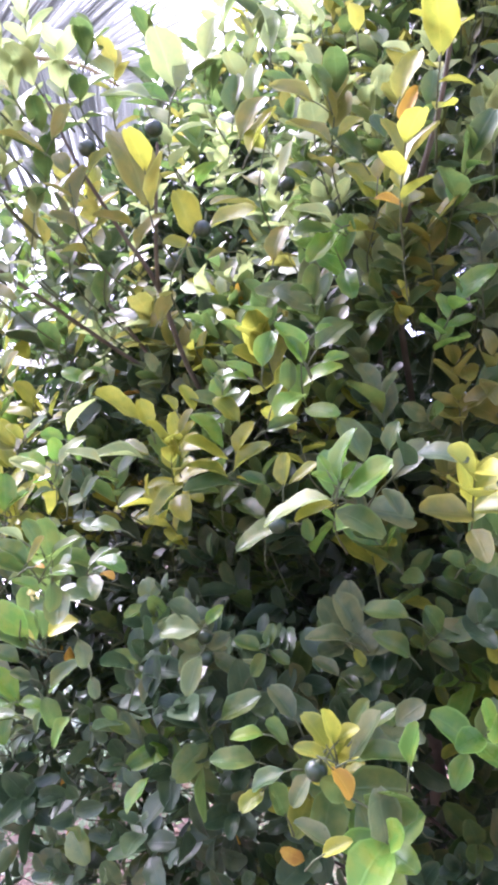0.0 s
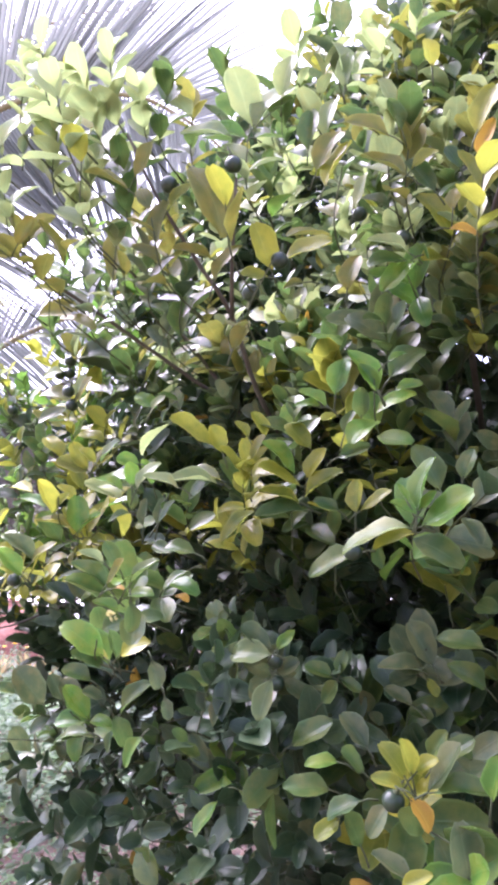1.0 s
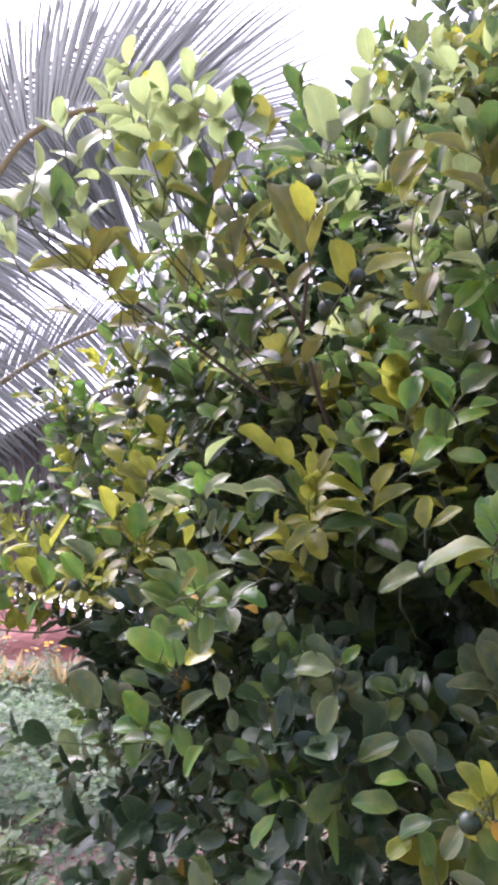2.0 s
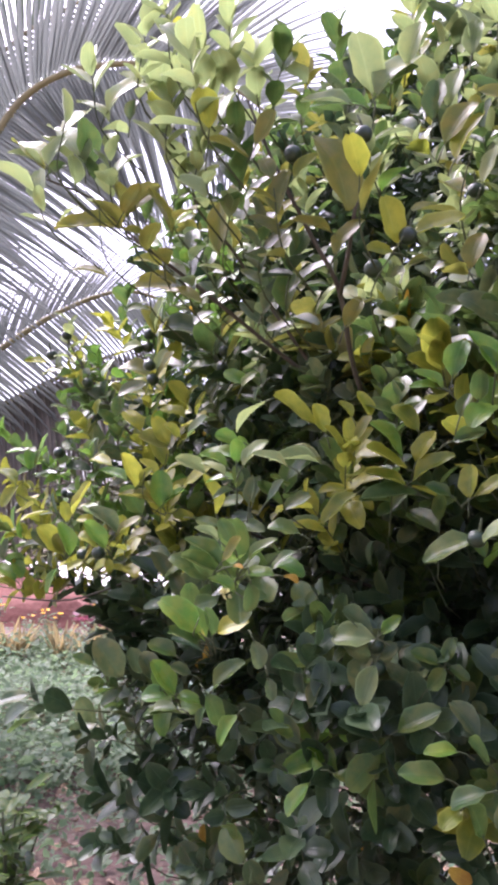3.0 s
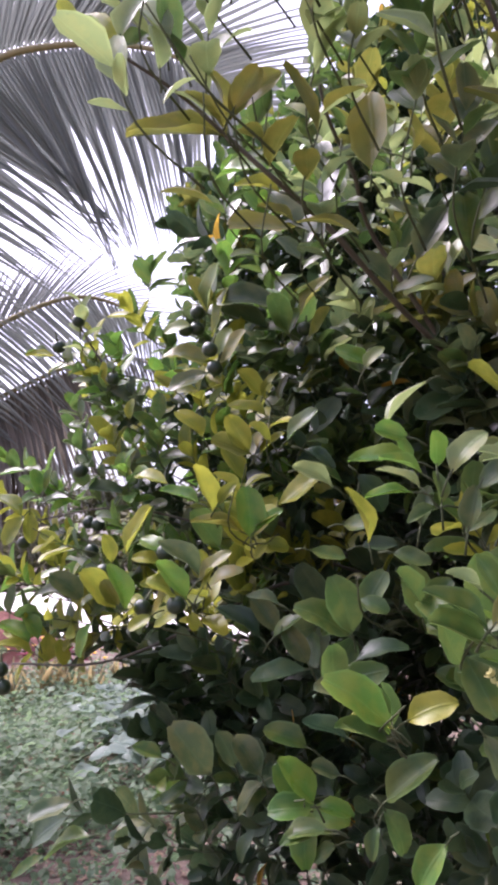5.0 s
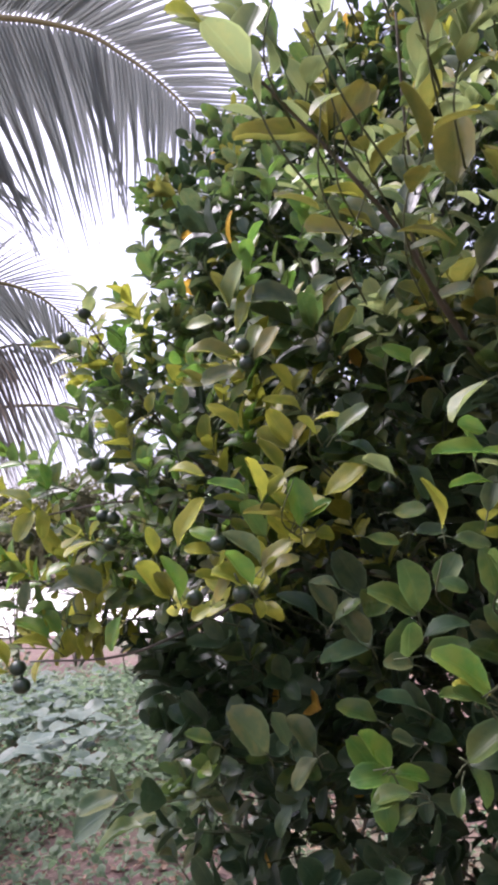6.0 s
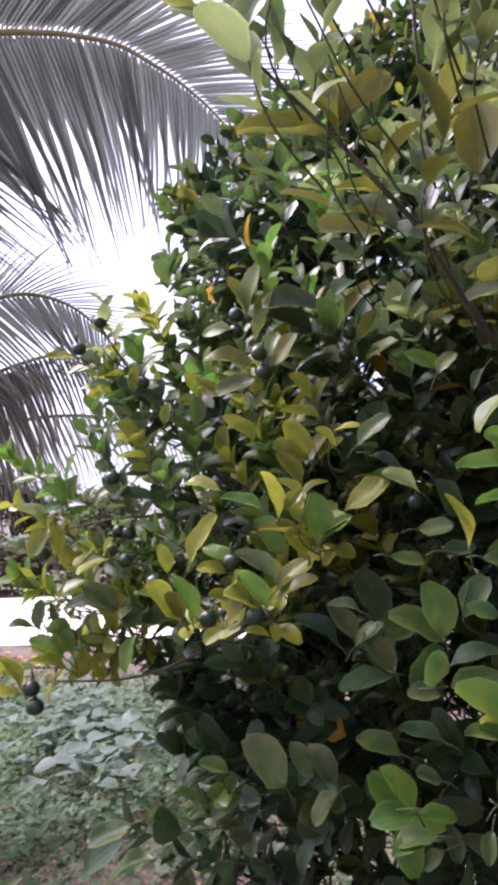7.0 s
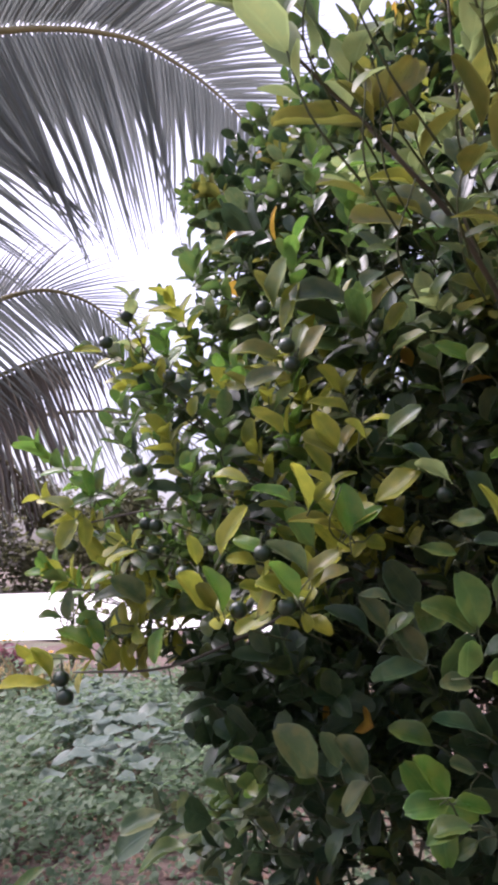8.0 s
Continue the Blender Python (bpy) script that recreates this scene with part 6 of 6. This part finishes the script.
def marigold(x, y, h, seed):
    rand = np.random.default_rng(seed)
    ob = thing("marigold", (x, y, 0), "thin green plant with small orange flowers", "flower", "orange flowers")
    stems, heads, k = [], [], 5
    for i in range(k):
        tip = np.array([rand.normal(0, 0.13), rand.normal(0, 0.13), h * rand.uniform(0.7, 1.05)])
        stems.append(tube_data(smooth_path([(0, 0, 0), tip * (0.4, 0.4, 0.55), tip], 3), 0.005, 0.003, 5))
        heads.append(tip)
    part("stems", tubes_mesh("stems", stems, TWIG), ob, "", "stuff")
    sh = blade(4, 3, 0.3, 1.0, 0.1, 0.1, 0.0)
    for tip in heads:
        ang = np.arange(11) * 0.571 * 2
        d = np.stack([np.cos(ang), np.sin(ang), 0.3 + 0.5 * (np.arange(11) > 5)], -1)
        part("flower_head", many_leaves("flower_head", [sh], np.zeros(11, int), np.tile(tip, (11, 1)), d, np.tile((0, 0, 1.0), (11, 1)), np.full(11, 0.036), np.zeros(11, int), [PETAL]), ob, "orange flower head")
    ang = rand.uniform(0, 6.3, 70)
    at = np.stack([rand.normal(0, 0.09, 70), rand.normal(0, 0.09, 70), rand.uniform(0.05, 0.8, 70) * h], -1)
    part("leaves", many_leaves("leaves", SMALL, rand.integers(0, 2, 70), at, np.stack([np.cos(ang), np.sin(ang), 0.3 + 0 * ang], -1), np.tile((0, 0, 1.0), (70, 1)), rand.uniform(0.04, 0.09, 70), np.zeros(70, int), [COVER]), ob, "", "stuff")


for k in range(14):
    s = k / 13
    marigold(-7.2 + 3.7 * s + 0.2 * math.sin(k * 3), 6.7 + 2.3 * s + 0.25 * math.cos(k * 2.2), 0.45 + 0.2 * ((k * 0.618) % 1), 90 + k)


def leafy_shrub(name, at, h, spread_by, count, size, mat, label, category, seed, shapes=SMALL, woody=TWIG):
    """A small shrub: stems from the ground, each leafy to its tip."""
    rand = np.random.default_rng(seed)
    ob = thing(name, at, label, category)
    stems, pts = [], []
    for i in range(9):
        tip = np.array([rand.normal(0, spread_by), rand.normal(0, spread_by), h * rand.uniform(0.65, 1.05)])
        path = smooth_path([(0, 0, 0), tip * (0.3, 0.3, 0.5), tip], 5)
        stems.append(tube_data(path, 0.004 + 0.008 * h, 0.003, 6))
        pts += [path[j] for j in range(3, len(path))]
    part("stems", tubes_mesh("stems", stems, woody), ob, "", "stuff")
    pts = np.array(pts)[rand.integers(0, len(pts), count)] + rand.normal(0, 0.05 * h, (count, 3))
    ang = rand.uniform(0, 6.3, count)
    d = np.stack([np.cos(ang), np.sin(ang), rand.uniform(0, 0.9, count)], -1)
    n = np.stack([rand.normal(0, 0.4, count), rand.normal(-0.2, 0.4, count), np.ones(count)], -1)
    part("leaves", many_leaves("leaves", shapes, rand.integers(0, len(shapes), count), pts, d, n, rand.uniform(*size, count), np.zeros(count, int), [mat]), ob, "", "stuff")
    return ob


for k, (x, y, h) in enumerate(((-4.05, 9.25, 0.4), (-3.95, 9.6, 0.35), (-4.3, 9.5, 0.36))):
    leafy_shrub("red_leaf_shrub", (x, y, 0), h, 0.14, 90, (0.1, 0.2), RED_LEAF, "small shrub with crimson leaves", "shrub", 120 + k)
leafy_shrub("seedling", (-1.32, 2.4, 0), 0.53, 0.14, 160, (0.07, 0.12), LEAF["m"], "small bushy green seedling on bare soil", "shrub", 130, [blade(6, 3, 0.15, 1.0, 0.4, 0.15, 0.0, 0.02, 140), blade(6, 3, 0.18, 1.0, 0.3, 0.25, 0.0, 0.02, 141)])
leafy_shrub("sapling", (-3.5, 10.4, 0), 1.3, 0.3, 120, (0.08, 0.16), FAR_LEAF, "thin sapling with sparse leaves", "sapling", 131)
leafy_shrub("sapling", (-2.6, 10.0, 0), 0.9, 0.22, 90, (0.08, 0.14), FAR_LEAF, "short sapling with sparse leaves", "sapling", 132)


# ---- far side of the yard ----
CLUMP = [blade(4, 3, 0.4, 1.0, 0.2, 0.3, 0.0, 0.05, 95), blade(4, 3, 0.3, 1.0, 0.3, 0.2, 0.0, 0.05, 96)]


def far_tree(x, y, h, width, seed):
    rand = np.random.default_rng(seed)
    ob = thing("tree", (x, y, 0), "leafy green tree beyond the yard", "tree", "trees beyond the yard")
    limbs = [tube_data(smooth_path([(0, 0, -0.1), (0.1, 0, h * 0.3), (-0.05, 0.1, h * 0.75)], 5), 0.16, 0.05, 8)]
    lobes = []
    for i in range(11):
        a, zz = rand.uniform(0, 6.3), h * rand.uniform(0.35, 0.95)
        r = width * rand.uniform(0.3, 0.8) * (1.1 - 0.6 * zz / h)
        c = np.array([r * math.cos(a), r * math.sin(a), zz])
        lobes.append(c)
        limbs.append(tube_data(smooth_path([(0, 0, zz * 0.55), c * (0.5, 0.5, 0.85), c], 4), 0.05, 0.015, 6))
    part("trunk", tubes_mesh("trunk", limbs, BARK), ob)
    count = 2600
    c = np.array(lobes)[rand.integers(0, len(lobes), count)]
    off = unit(rand.normal(0, 1, (count, 3))) * (width * 0.42 * rand.random(count) ** 0.5)[:, None]
    d = unit(off) + rand.normal(0, 0.6, (count, 3)) + np.array([0, 0, -0.3])
    part("crown", many_leaves("crown", CLUMP, rand.integers(0, 2, count), c + off, d, unit(off) + np.array([0, 0, 0.8]), rand.uniform(0.2, 0.42, count), np.zeros(count, int), [FAR_LEAF]), ob, "", "stuff")


for k in range(20):
    far_tree(-50 + 4.2 * k + 1.5 * math.sin(k * 2.3), 43 + 4 * math.sin(k * 1.7) + (3 if k % 2 else 0), 5.0 + 2.2 * ((k * 0.618) % 1), 3.2, 200 + k)


def hedge_place(r):
    x = r.uniform(-60, 40)
    return x, 39 - 0.06 * x + r.normal(0, 0.8)


scatter("hedge", 34000, hedge_place, (0.25, 0.5), FAR_LEAF, CLUMP, "low brownish green hedge along the yard", "hedge", lambda p, r: 5.2 * r.random() ** 0.9 * (0.8 + 0.3 * math.sin(p[0])), 210, 1.0)


def field_stone(x, y, size, seed):
    rand = np.random.default_rng(seed)
    bm = bmesh.new()
    bmesh.ops.create_icosphere(bm, subdivisions=3, radius=size)
    ph = rand.uniform(0, 6, 3)
    for v in bm.verts:
        c = v.co / size
        v.co *= 1 + 0.1 * math.sin(3 * c.x + ph[0]) * math.cos(2.5 * c.y + ph[1]) + 0.05 * math.sin(6 * c.z + ph[2])
        v.co.z *= 0.85
    me = bpy.data.meshes.new("stone")
    bm.to_mesh(me)
    bm.free()
    me.materials.append(CLAY)
    me.polygons.foreach_set("use_smooth", np.ones(len(me.polygons), dtype=bool))
    ob = new("stone", me)
    ob.location = (x, y, ground_height(x, y) + size * 0.75)
    tagged(ob, "rounded reddish brown lump of laterite among weeds", "stone")


field_stone(-2.1, 4.8, 0.045, 300)


def flowering_shrub(x, y, h, seed):
    rand = np.random.default_rng(seed)
    shrub = leafy_shrub("flowering_shrub", (x, y, 0), h, 0.6, 500, (0.12, 0.25), FAR_LEAF, "tall thin shrub with orange-red flowers beyond the yard", "shrub", seed)
    for k in range(16):
        c = np.array([rand.normal(0, 0.6), rand.normal(0, 0.4), h * rand.uniform(0.75, 1.08)])
        ang = np.arange(9) * 1.4
        d = np.stack([np.cos(ang), np.sin(ang), 0.6 + 0 * ang], -1)
        part("flower_head", many_leaves("flower_head", SMALL[:2], np.arange(9) % 2, np.tile(c, (9, 1)), d, np.tile((0, -0.5, 1.0), (9, 1)), np.full(9, 0.11), np.zeros(9, int), [RED_PETAL]), shrub, "orange-red flower head")


flowering_shrub(-10.72, 20.07, 4.42, 310)
flowering_shrub(-11.85, 18.87, 3.49, 311)
